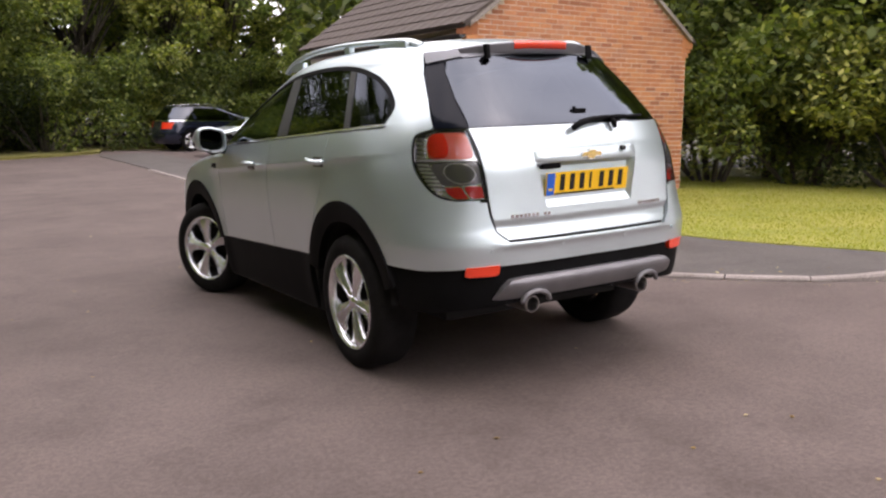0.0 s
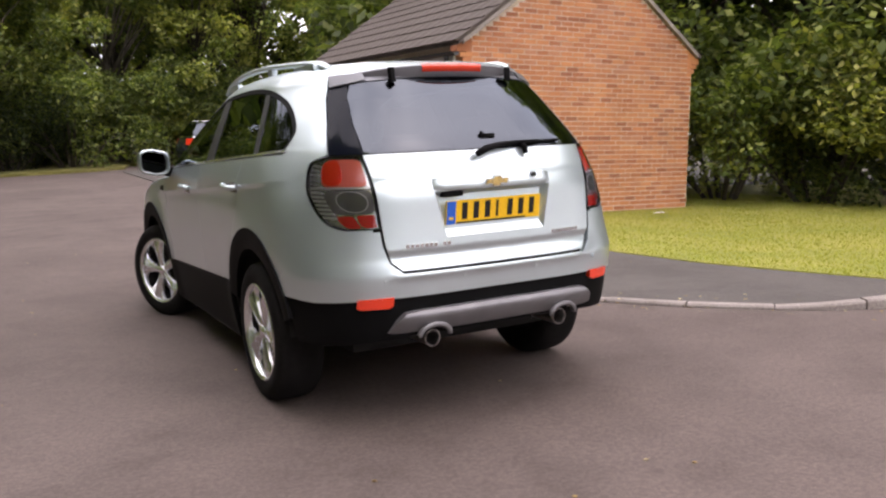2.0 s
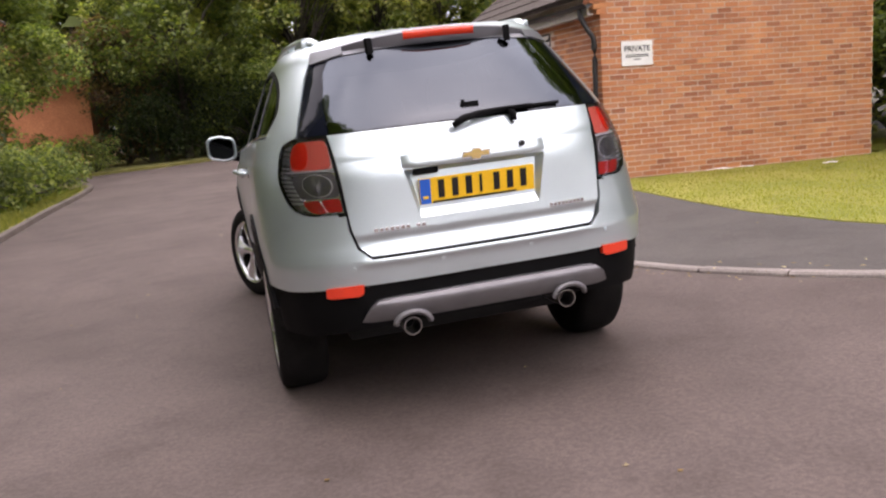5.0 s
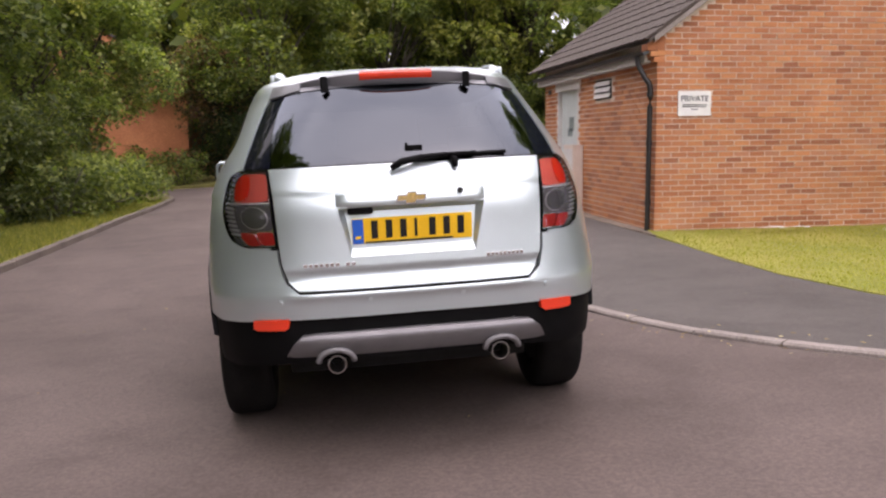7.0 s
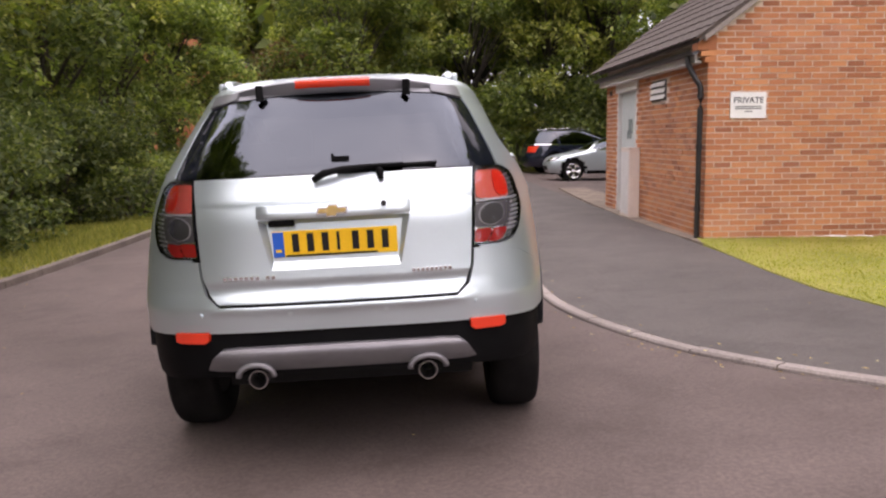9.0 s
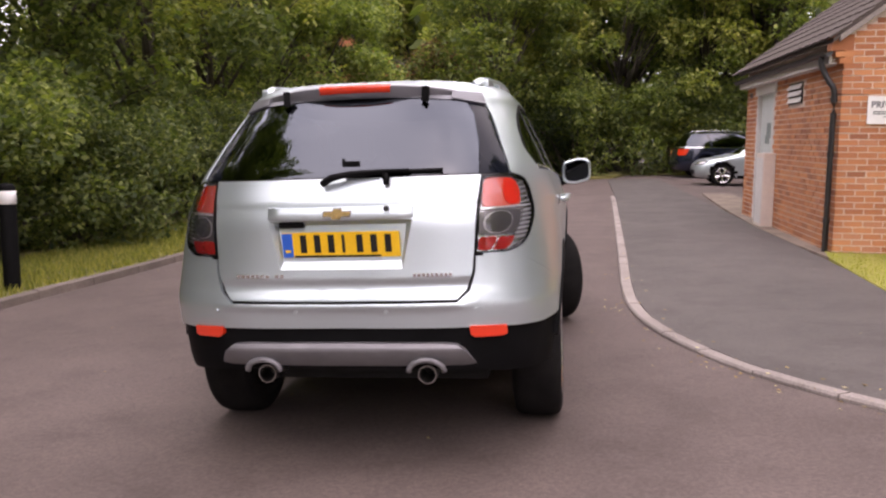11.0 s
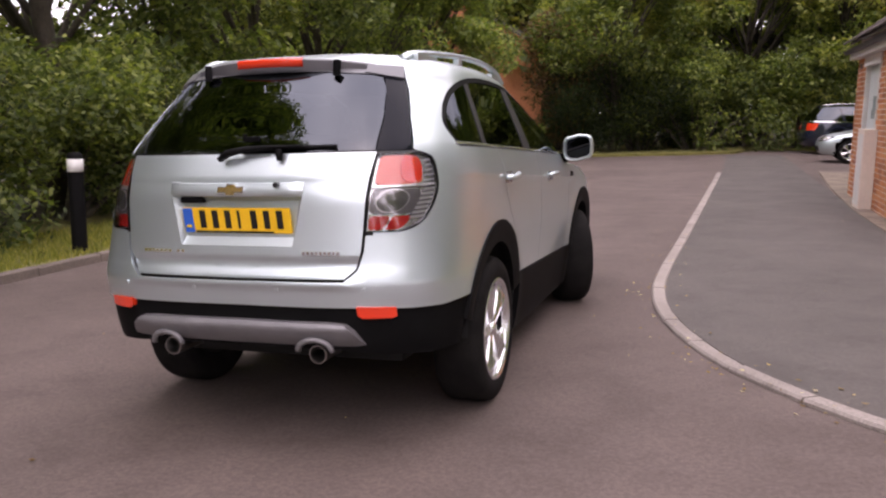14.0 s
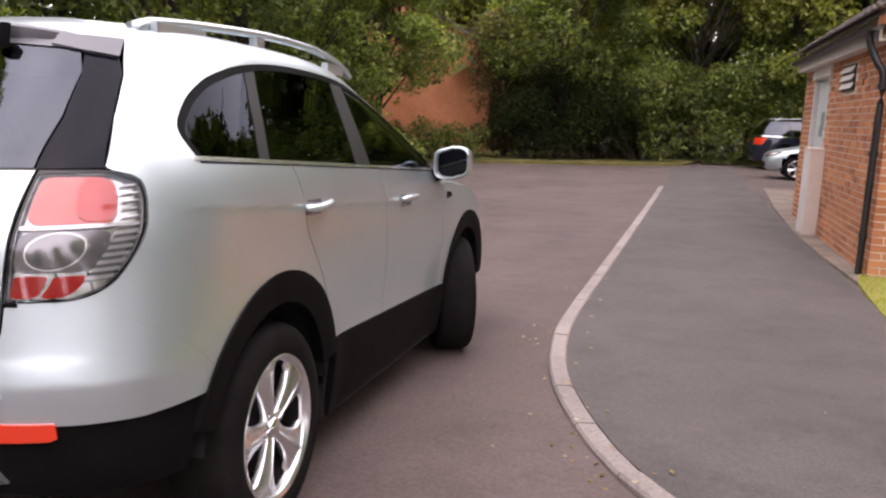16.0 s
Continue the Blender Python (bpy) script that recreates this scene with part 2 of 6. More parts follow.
def kerb_stones(name, line, width, top, length, label, outward=1, rise=0.0):
    """A row of kerb stones along a line; each stone an object."""
    run = [Vector((x, y, 0)) for x, y in line]
    acc = [0.0]
    for a, b in zip(run, run[1:]):
        acc.append(acc[-1] + (b - a).length)
    def at(s):
        s = min(max(s, 0.0), acc[-1])
        i = max(k for k in range(len(acc) - 1) if acc[k] <= s)
        return run[i].lerp(run[i + 1], (s - acc[i]) / max(acc[i + 1] - acc[i], 1e-6))
    row = thing(name, label, "kerb", kind="structure")
    n = int(acc[-1] / length)
    rng = random.Random(len(name))
    for k in range(n):
        s0, s1 = k * length + 0.006, (k + 1) * length - 0.006
        bm = bmesh.new()
        rows = []
        dz = rng.uniform(-0.004, 0.004)
        for s in (s0, (s0 + s1) / 2, s1):
            p, q = at(s), at(s + 0.05)
            t = (q - p).normalized() if (q - p).length > 1e-6 else (p - at(s - 0.05)).normalized()
            o = Vector((t.y, -t.x, 0)) * outward
            h = lie(p.x, p.y) + dz
            up = top + rise * min(max((p.x - 2.95) / 0.9, 0.0), 1.0)
            ring = [(p, -0.1), (p, up - 0.012), (p - o * 0.012, up), (p - o * (width - 0.012), up), (p - o * width, up - 0.014), (p - o * width, -0.1)]
            rows.append([bm.verts.new((w.x, w.y, h + z)) for w, z in ring])
        for A, B in zip(rows, rows[1:]):
            for i in range(5):
                bm.faces.new((A[i], A[i + 1], B[i + 1], B[i]))
        bm.faces.new(rows[0]); bm.faces.new(rows[-1])
        bmesh.ops.recalc_face_normals(bm, faces=bm.faces[:])
        part("kerb_stone", bm, CONCRETE if name != "verge_kerb" else KERB_DARK, row)
    return row


KERB_DARK = mottled("weathered_kerb", (0.125, 0.102, 0.086), (0.19, 0.156, 0.13), 1.5, 50.0, 0.92, 0.4, 0.004)
kerb_stones("path_kerb", [p for p in KERB_R[8:] if p[1] < 19.5], 0.11, 0.03, 0.60, "pale concrete kerb, almost flush with the road", 1, 0.07)
kerb_stones("verge_kerb", [p for p in KERB_L if -9 < p[1]], 0.11, 0.10, 0.90, "weathered grey concrete kerb below the verge", -1)


# ---- the brick garage ----
GX0, GX1, GY0, GY1, GZ0, GZ1 = 4.13, 8.53, 7.30, 12.85, 0.10, 2.74
RIDGE_X, RIDGE_Z = (GX0 + GX1) / 2, GZ1 + 1.62
SLOPE = (RIDGE_Z - GZ1) / (RIDGE_X - GX0)


def brick_mat():
    m = mat("facing_brick", (0.5, 0.2, 0.1), 0.88)
    oi = node(m, "ShaderNodeObjectInfo")
    g = node(m, "ShaderNodeNewGeometry")
    add = node(m, "ShaderNodeMath")
    add.operation = "ADD"
    link(m, oi.outputs["Random"], add.inputs[0])
    link(m, g.outputs["Random Per Island"], add.inputs[1])
    fr = node(m, "ShaderNodeMath")
    fr.operation = "FRACT"
    link(m, add.outputs[0], fr.inputs[0])
    r = ramp(m, fr.outputs[0], [(0.0, (0.29, 0.108, 0.052)), (0.16, (0.40, 0.150, 0.064)), (0.50, (0.49, 0.198, 0.083)), (0.8, (0.57, 0.25, 0.105)), (1.0, (0.45, 0.205, 0.118))])
    big = noise_of(m, 1.1, 4.0)
    rb = ramp(m, big.outputs["Fac"], [(0.35, (0.85, 0.82, 0.8)), (0.65, (1.12, 1.12, 1.12))])
    fine = noise_of(m, 70.0, 4.0, 0.7)
    rf = ramp(m, fine.outputs["Fac"], [(0.3, (0.78,) * 3), (0.7, (1.18,) * 3)])
    x = blend(m, "MULTIPLY", 1.0, r.outputs[0], rb.outputs[0])
    x = blend(m, "MULTIPLY", 1.0, x.outputs[0], rf.outputs[0])
    link(m, x.outputs[0], bsdf(m).inputs["Base Color"])
    bump(m, fine.outputs["Fac"], 0.5, 0.004)
    return m


BRICK = brick_mat()
MORTAR = mottled("mortar", (0.60, 0.49, 0.40), (0.72, 0.60, 0.50), 2.0, 90.0, 0.95, 0.5, 0.004)
TILE = mottled("concrete_tile", (0.064, 0.050, 0.043), (0.108, 0.086, 0.073), 1.6, 50.0, 0.9, 0.5, 0.004)
WHITE_BOARD = mottled("painted_board", (0.62, 0.59, 0.56), (0.72, 0.69, 0.66), 2.0, 30.0, 0.6, 0.15, 0.002, grain=0.06)
DOOR_PAINT = mottled("door_paint", (0.50, 0.54, 0.52), (0.60, 0.64, 0.62), 1.3, 25.0, 0.55, 0.1, 0.002, grain=0.06)
PINK_BOARD = mottled("primed_board", (0.68, 0.58, 0.51), (0.76, 0.66, 0.58), 1.5, 30.0, 0.75, 0.1, 0.002, grain=0.06)
PIPE_BLACK = mottled("black_gutter", (0.012, 0.011, 0.011), (0.02, 0.019, 0.019), 4.0, 90.0, 0.45, 0.05, 0.001, grain=0.06)

garage = thing("garage", "small brick garage with a dark tiled gable roof", "garage")
DOOR_Y0, DOOR_Y1, DOOR_Z = 10.70, 11.95, 2.50
# core of the walls, with the door's opening
bm = bmesh.new()
prof = [(GX0 + 0.004, GZ0), (GX1 - 0.004, GZ0), (GX1 - 0.004, GZ1), (RIDGE_X, RIDGE_Z - 0.02), (GX0 + 0.004, GZ1)]
f = bm.faces.new([bm.verts.new((x, GY0 + 0.004, z)) for x, z in prof])
r = bmesh.ops.extrude_face_region(bm, geom=[f])
for v in r["geom"]:
    if isinstance(v, bmesh.types.BMVert):
        v.co.y = GY0 + 0.22
bmesh.ops.recalc_face_normals(bm, faces=bm.faces[:])
wall = part("wall", bm, MORTAR, garage, "pale mortar between the bricks")
for x0, x1, y0, y1, z0, z1 in ((GX1 - 0.22, GX1 - 0.004, GY0 + 0.22, GY1 - 0.2, GZ0, GZ1), (GX0 + 0.004, GX1 - 0.004, GY1 - 0.2, GY1 - 0.004, GZ0, GZ1), (GX0 + 0.004, GX0 + 0.22, GY0 + 0.22, DOOR_Y0, GZ0, GZ1),
                               (GX0 + 0.004, GX0 + 0.22, DOOR_Y1, GY1 - 0.2, GZ0, GZ1), (GX0 + 0.004, GX0 + 0.22, DOOR_Y0, DOOR_Y1, DOOR_Z, GZ1)):
    bm = bmesh.new()
    box(bm, x0, x1, y0, y1, z0, z1)
    part("wall", bm, MORTAR, garage)

# roof: boards below, tiles above
EAVE = 0.15
bm = bmesh.new()
for sgn in (-1, 1):
    xe = RIDGE_X + sgn * (RIDGE_X - GX0 + EAVE)
    ze = GZ1 - SLOPE * EAVE
    vs = [bm.verts.new(p) for p in ((xe, GY0 - 0.06, ze + 0.03), (RIDGE_X, GY0 - 0.06, RIDGE_Z + 0.03), (RIDGE_X, GY1 + 0.06, RIDGE_Z + 0.03), (xe, GY1 + 0.06, ze + 0.03))]
    f = bm.faces.new(vs)
    r = bmesh.ops.extrude_face_region(bm, geom=[f])
    for v in r["geom"]:
        if isinstance(v, bmesh.types.BMVert):
            v.co.z += 0.05
bmesh.ops.recalc_face_normals(bm, faces=bm.faces[:])
roof = part("roof", bm, TILE, garage, "dark brown concrete tiles")
bm = bmesh.new()
box(bm, GX0 - EAVE + 0.01, GX0 - EAVE + 0.035, GY0 + 0.10, GY1 + 0.05, 2.42, 2.57)
part("fascia", bm, WHITE_BOARD, garage, "weathered white fascia board")
bm = bmesh.new()
box(bm, GX0 - EAVE + 0.035, GX0 + 0.005, GY0 + 0.10, GY1 + 0.05, 2.425, 2.445)
part("soffit", bm, WHITE_BOARD, garage)
bm = bmesh.new()
rows = [[bm.verts.new((GX0 - EAVE - 0.045 + 0.055 * math.cos(a), y, 2.565 + 0.06 * math.sin(a))) for a in [math.pi + math.pi * k / 10 for k in range(11)]] for y in (GY0 - 0.05, GY1 + 0.06)]
for k in range(10):
    bm.faces.new((rows[0][k], rows[0][k + 1], rows[1][k + 1], rows[1][k]))
part("gutter", bm, PIPE_BLACK, garage, "black half-round gutter", smooth=True)
bm = bmesh.new()
tube(bm, smooth_line([(GX0 - EAVE - 0.05, GY0 + 0.22, 2.52), (GX0 - EAVE - 0.04, GY0 + 0.20, 2.40), (GX0 - 0.12, GY0 + 0.13, 2.22), (GX0 - 0.06, GY0 + 0.10, 2.08), (GX0 - 0.06, GY0 + 0.10, 1.6)], 4) + [Vector((GX0 - 0.06, GY0 + 0.10, 0.16))], 0.036, 12)
for z in (0.55, 1.35, 2.0):
    tube(bm, [(GX0 - 0.06, GY0 + 0.10, z - 0.03), (GX0 - 0.06, GY0 + 0.10, z + 0.03)], 0.043, 12)
part("downpipe", bm, PIPE_BLACK, garage, "black plastic downpipe", smooth=True, sharp=50)

# verge boards and corbels at the gable's feet
for sgn in (-1, 1):
    xe = RIDGE_X + sgn * (RIDGE_X - GX0 + EAVE * 0.5)
    ze = GZ1 - SLOPE * EAVE * 0.5
    bm = bmesh.new()
    vs = [bm.verts.new(p) for p in ((xe, GY0 - 0.075, ze - 0.01), (RIDGE_X, GY0 - 0.075, RIDGE_Z - 0.01), (RIDGE_X, GY0 - 0.075, RIDGE_Z + 0.06), (xe, GY0 - 0.075, ze + 0.06))]
    f = bm.faces.new(vs)
    r = bmesh.ops.extrude_face_region(bm, geom=[f])
    for v in r["geom"]:
        if isinstance(v, bmesh.types.BMVert):
            v.co.y += 0.07
    bmesh.ops.recalc_face_normals(bm, faces=bm.faces[:])
    part("verge", bm, CONCRETE, roof, "mortared verge")
    for k in range(3):
        o = (0.05, 0.10, EAVE - 0.002)[k]
        bm = bmesh.new()
        x0, x1 = (GX1 - 0.1, GX1 + o) if sgn > 0 else (GX0 - o, GX0 + 0.1)
        box(bm, x0, x1, GY0 - 0.006, GY0 + 0.2, 2.42 + 0.075 * k, 2.485 + 0.075 * k + (0.12 if k == 2 else 0), 0.004)
        part("corbel_brick", bm, BRICK, wall)

# door, boards, vent
bm = bmesh.new()
box(bm, GX0 + 0.06, GX0 + 0.10, DOOR_Y0 + 0.05, DOOR_Y1 - 0.05, 0.17, 2.28, 0.006)
door = part("door", bm, DOOR_PAINT, garage, "pale green painted door")
for k in range(7):
    yk = DOOR_Y0 + 0.12 + k * 0.15
    bm = bmesh.new()
    box(bm, GX0 + 0.050, GX0 + 0.058, yk, yk + 0.14, 0.2, 2.25, 0.003)
    part("plank", bm, DOOR_PAINT, door)
for a, b in ((DOOR_Y0, DOOR_Y0 + 0.06), (DOOR_Y1 - 0.06, DOOR_Y1)):
    bm = bmesh.new()
    box(bm, GX0 - 0.01, GX0 + 0.12, a, b, 0.14, 2.3)
    part("door_jamb", bm, WHITE_BOARD, door)
bm = bmesh.new()
box(bm, GX0 - 0.03, GX0 + 0.05, DOOR_Y0 - 0.12, DOOR_Y1 + 0.1, 2.27, 2.50, 0.005)
part("lintel_board", bm, WHITE_BOARD, garage, "white board over the door")
bm = bmesh.new()
box(bm, GX0 + 0.040, GX0 + 0.0495, 11.12, 11.38, 1.55, 1.80)
box(bm, GX0 + 0.040, GX0 + 0.0495, 11.20, 11.46, 1.46, 1.60)
part("door_sign", bm, mottled("faded_sign", (0.16, 0.20, 0.19), (0.30, 0.34, 0.32), 6.0, 60.0, 0.7, 0.0), door, "faded dark sign")
board = thing("meter_cabinet", "pale cream boxed meter cabinet beside the garage door", "cabinet")
bm = bmesh.new()
box(bm, GX0 - 0.18, GX0 - 0.004, 10.42, 10.98, 0.12, 1.29, 0.006)
part("body", bm, PINK_BOARD, board)
bm = bmesh.new()
box(bm, GX0 - 0.19, GX0 - 0.004, 10.41, 10.99, 1.291, 1.312, 0.004)
part("lid", bm, PINK_BOARD, board)
bm = bmesh.new()
box(bm, GX0 - 0.188, GX0 - 0.181, 10.46, 10.94, 0.2, 1.24, 0.002)
part("cabinet_door", bm, WHITE_BOARD, board, "white cabinet door")
vent = thing("louvre_vent", "white louvred vent set in the brick wall", "vent")
bm = bmesh.new()
box(bm, GX0 - 0.012, GX0 + 0.02, 9.07, 9.80, 2.03, 2.33)
part("backing", bm, PIPE_BLACK, vent)
for k in range(3):
    bm = bmesh.new()
    box(bm, -0.006, 0.006, 9.075, 9.795, -0.038, 0.038, 0.002, pose(GX0 - 0.026, 0, 2.08 + 0.095 * k, 0, 28, 0))
    part("slat", bm, WHITE_BOARD, vent)
bm = bmesh.new()
box(bm, GX0 - 0.006, GX0 + 0.02, 12.40, 12.62, 2.26, 2.34)
part("air_brick", bm, PIPE_BLACK, garage, "dark air brick")

# sign
SIGN_W = mottled("sign_white", (0.78, 0.78, 0.77), (0.84, 0.84, 0.83), 4.0, 60.0, 0.45, 0.0, grain=0.06)
sign = thing("private_sign", "white sign with black lettering on the brick wall", "sign")
bm = bmesh.new()
box(bm, 4.42, 4.885, GY0 - 0.022, GY0 - 0.004, 1.71, 2.04, 0.003)
part("board", bm, SIGN_W, sign)
SIGN_INK = mat("sign_ink", (0.02, 0.02, 0.03), 0.5)
cu = bpy.data.curves.new("private_text", "FONT")
cu.body = "PRIVATE"
cu.size = 0.105
cu.extrude = 0.001
cu.offset = 0.0018
cu.align_x, cu.align_y = "CENTER", "CENTER"
tmp = bpy.data.objects.new("text_tmp", cu)
scene.collection.objects.link(tmp)
dg = bpy.context.evaluated_depsgraph_get()
me = bpy.data.meshes.new_from_object(tmp.evaluated_get(dg))
bpy.data.objects.remove(tmp)
me.materials.clear()
txt = part("lettering", me, SIGN_INK, sign, "black word PRIVATE")
txt.matrix_world = pose(4.6525, GY0 - 0.024, 1.935, 90, 0, 0)
for k, (w, z) in enumerate(((0.34, 1.855), (0.34, 1.83), (0.10, 1.795))):
    bm = bmesh.new()
    box(bm, 4.6525 - w / 2, 4.6525 + w / 2, GY0 - 0.0245, GY0 - 0.022, z - 0.006, z + 0.006)
    part("text_bar", bm, SIGN_INK, sign)


# ---- the silver car ----
def paint_mat():
    m = mat("silver_paint", (0.62, 0.68, 0.71), 0.30, 0.79)
    b = bsdf(m)
    b.inputs["Coat Weight"].default_value = 0.7
    b.inputs["Coat Roughness"].default_value = 0.15
    du = noise_of(m, 2.2, 3.0)
    r = ramp(m, du.outputs["Fac"], [(0.3, (0.57, 0.655, 0.68)), (0.75, (0.61, 0.695, 0.72))])
    link(m, r.outputs[0], b.inputs["Base Color"])
    r2 = ramp(m, du.outputs["Fac"], [(0.3, (0.33,) * 3), (0.75, (0.38,) * 3)])
    link(m, r2.outputs[0], b.inputs["Roughness"])
    return m


def glass_mat(name, tint, rough=0.0, ior=1.43):
    m = bpy.data.materials.new(name)
    m.use_nodes = True
    t = m.node_tree
    t.nodes.clear()
    fr = t.nodes.new("ShaderNodeFresnel")
    fr.inputs[0].default_value = ior
    tr = t.nodes.new("ShaderNodeBsdfTransparent")
    tr.inputs[0].default_value = (*tint, 1)
    gl = t.nodes.new("ShaderNodeBsdfGlossy")
    gl.inputs["Roughness"].default_value = rough
    gl.inputs["Color"].default_value = (0.80, 0.88, 1.0, 1)
    mx = t.nodes.new("ShaderNodeMixShader")
    out = t.nodes.new("ShaderNodeOutputMaterial")
    t.links.new(fr.outputs[0], mx.inputs[0])
    t.links.new(tr.outputs[0], mx.inputs[1])
    t.links.new(gl.outputs[0], mx.inputs[2])
    t.links.new(mx.outputs[0], out.inputs[0])
    return m


PAINT = paint_mat()
CLAD = mottled("black_plastic", (0.004, 0.004, 0.0043), (0.007, 0.007, 0.0074), 4.0, 400.0, 0.6, 0.1, 0.001, Specular_IOR_Level=0.07, grain=0.06)
RUBBER = mottled("tyre_rubber", (0.007, 0.0065, 0.0065), (0.013, 0.012, 0.0115), 8.0, 120.0, 0.85, 0.2, 0.002, Specular_IOR_Level=0.12)
GLOSSBLACK = mat("gloss_black", (0.006, 0.006, 0.007), 0.08)
DARK = mat("dark_underbody", (0.006, 0.006, 0.006), 0.9)
TRIMGREY = mottled("seat_cloth", (0.018, 0.018, 0.02), (0.03, 0.03, 0.033), 6.0, 200.0, 0.9, 0.2, 0.002)
ALLOY = mat("alloy", (0.78, 0.79, 0.80), 0.22, 0.9)
CORNER_GLASS = mat("corner_glass", (0.005, 0.006, 0.011), 0.02, 0.0, IOR=1.24)
LAMP_DARK = mat("lamp_dark", (0.20, 0.19, 0.195), 0.2, 0.3)
LAMP_FIN = mat("lamp_fin", (0.82, 0.81, 0.81), 0.2, 0.6)
PINKLENS = mat("pale_red_lens", (0.66, 0.135, 0.10), 0.25, 0.1, Coat_Weight=1.0)
LAMP_BOWL = mat("lamp_bowl", (0.24, 0.23, 0.235), 0.12, 0.7)
RED_CORE = mat("red_core", (0.72, 0.035, 0.016), 0.2, 0.0, Coat_Weight=1.0)
PILLAR = mat("pillar_film", (0.022, 0.0215, 0.0225), 0.45)
# grey that stands in for shade on the silver spoiler's overhung faces
SPOILER_SHADE = mat("spoiler_shade", (0.17, 0.172, 0.185), 0.3, 0.4)
STEEL = mat("dull_steel", (0.42, 0.41, 0.40), 0.28, 1.0)
CHROME = mat("chrome", (0.85, 0.86, 0.87), 0.08, 1.0)
SKID = mottled("skid_silver", (0.16, 0.156, 0.165), (0.21, 0.206, 0.215), 5.0, 300.0, 0.42, 0.1, 0.001, metal=0.35, grain=0.06)
GOLD = mat("badge_gold", (0.75, 0.55, 0.22), 0.25, 0.9)
REDREF = mat("red_reflector", (0.75, 0.045, 0.012), 0.15, 0.0, Coat_Weight=1.0)
REDLENS = mat("red_lens", (0.52, 0.03, 0.026), 0.12, 0.0, Coat_Weight=1.0)
LAMPBASE = mat("lamp_reflector", (0.80, 0.79, 0.79), 0.18, 0.75)
MIRROR = mat("mirror_glass", (0.022, 0.022, 0.024), 0.02, 1.0)
SMOKE = mat("lamp_smoked", (0.20, 0.19, 0.195), 0.2, 0.5)
PRIVACY = glass_mat("privacy_glass", (0.022, 0.022, 0.025), 0.0, 1.85)
SIDE_GLASS = glass_mat("side_glass", (0.02, 0.02, 0.022), 0.0, 1.25)
TINT = glass_mat("tinted_glass", (0.14, 0.16, 0.16), 0.0, 1.42)
CLEAR = glass_mat("clear_lens", (0.98, 0.98, 0.98))
PLATE_Y = mottled("plate_yellow", (0.86, 0.50, 0.012), (0.92, 0.56, 0.02), 5.0, 90.0, 0.35, 0.0, grain=0.06)
PLATE_B = mat("plate_blue", (0.02, 0.12, 0.55), 0.35)
INK = mat("plate_ink", (0.01, 0.01, 0.01), 0.4)

# rows: height, half width, rear, front
BODY = [
    (0.20, 0.848, 0.12, 4.42), (0.30, 0.868, 0.03, 4.52), (0.45, 0.890, -0.036, 4.60), (0.60, 0.902, -0.053, 4.62), (0.70, 0.910, -0.058, 4.60),
    (0.745, 0.914, -0.053, 4.58), (0.80, 0.918, -0.042, 4.54), (0.95, 0.920, -0.030, 4.38), (1.05, 0.914, -0.026, 4.05), (1.08, 0.911, -0.022, 3.84), (1.11, 0.907, -0.015, 3.60),
    (1.14, 0.902, -0.006, 3.49), (1.20, 0.887, 0.018, 3.42), (1.27, 0.861, 0.052, 3.28), (1.40, 0.803, 0.155, 3.02), (1.50, 0.755, 0.245, 2.80),
    (1.58, 0.718, 0.325, 2.60), (1.63, 0.695, 0.37, 2.47), (1.672, 0.66, 0.41, 2.30), (1.70, 0.59, 0.50, 2.14), (1.72, 0.43, 0.70, 1.86), (1.728, 0.12, 1.02, 1.35),
]
REAR_AXLE, FRONT_AXLE, HUB = 0.88, 3.587, 0.36
SQUARE, SHOULDER = 0.47, 0.011      # how soon the rear corners turn; depth of the shoulder line
_th = np.linspace(0, math.pi / 2, 60)
_lines = {}


def outline(z):
    """Half outline of the body at a height, from the rear's middle to the front's: x, y and the way along it."""
    k = round(z, 4)
    if k not in _lines:
        W, r, f = lerp_table(BODY, k)
        Lr, Lf = min(float(np.interp(k, [0.72, 1.15], [SQUARE, 0.75])), (f - r) / 2), min(0.58 if k < 1.09 else 0.75, (f - r) / 2)
        xr, yr = W * np.sin(_th) ** 0.5, r + Lr * (1 - np.cos(_th))
        xf, yf = (W * np.sin(_th) ** 0.5)[::-1], (f - Lf * (1 - np.cos(_th)))[::-1]
        ym = np.linspace(yr[-1], yf[0], 14)[1:-1]
        x, y = np.r_[xr, np.full(12, W), xf], np.r_[yr, ym, yf]
        s = np.r_[0, np.cumsum(np.hypot(np.diff(x), np.diff(y)))]
        _lines[k] = (x, y, s)
    return _lines[k]


def s_of_x(x, z):
    X, Y, S = outline(z)
    return math.copysign(float(np.interp(abs(x), X[:60], S[:60])), x)


def s_of_y(y, z, side=1):
    X, Y, S = outline(z)
    return side * float(np.interp(y, Y, S))


def flare(y, z):
    e = 0.0
    for yc in (REAR_AXLE, FRONT_AXLE):
        d = math.hypot(y - yc, z - HUB)
        e += 0.016 * math.exp(-((d - 0.52) / 0.09) ** 2)
    return e


def shoulder(y, z):
    """The pressed line along the doors, falling towards the front."""
    if not 0.3 < y < 3.5 or not 0.95 < z < 1.3:
        return 0.0
    u = z - (1.109 - 0.0566 * (y - 1.118))
    fade = min(1.0, (y - 0.3) / 0.35) * min(1.0, (3.5 - y) / 0.5)
    return SHOULDER * fade * (math.exp(-u / 0.07) if u > 0 else math.exp(u / 0.019))


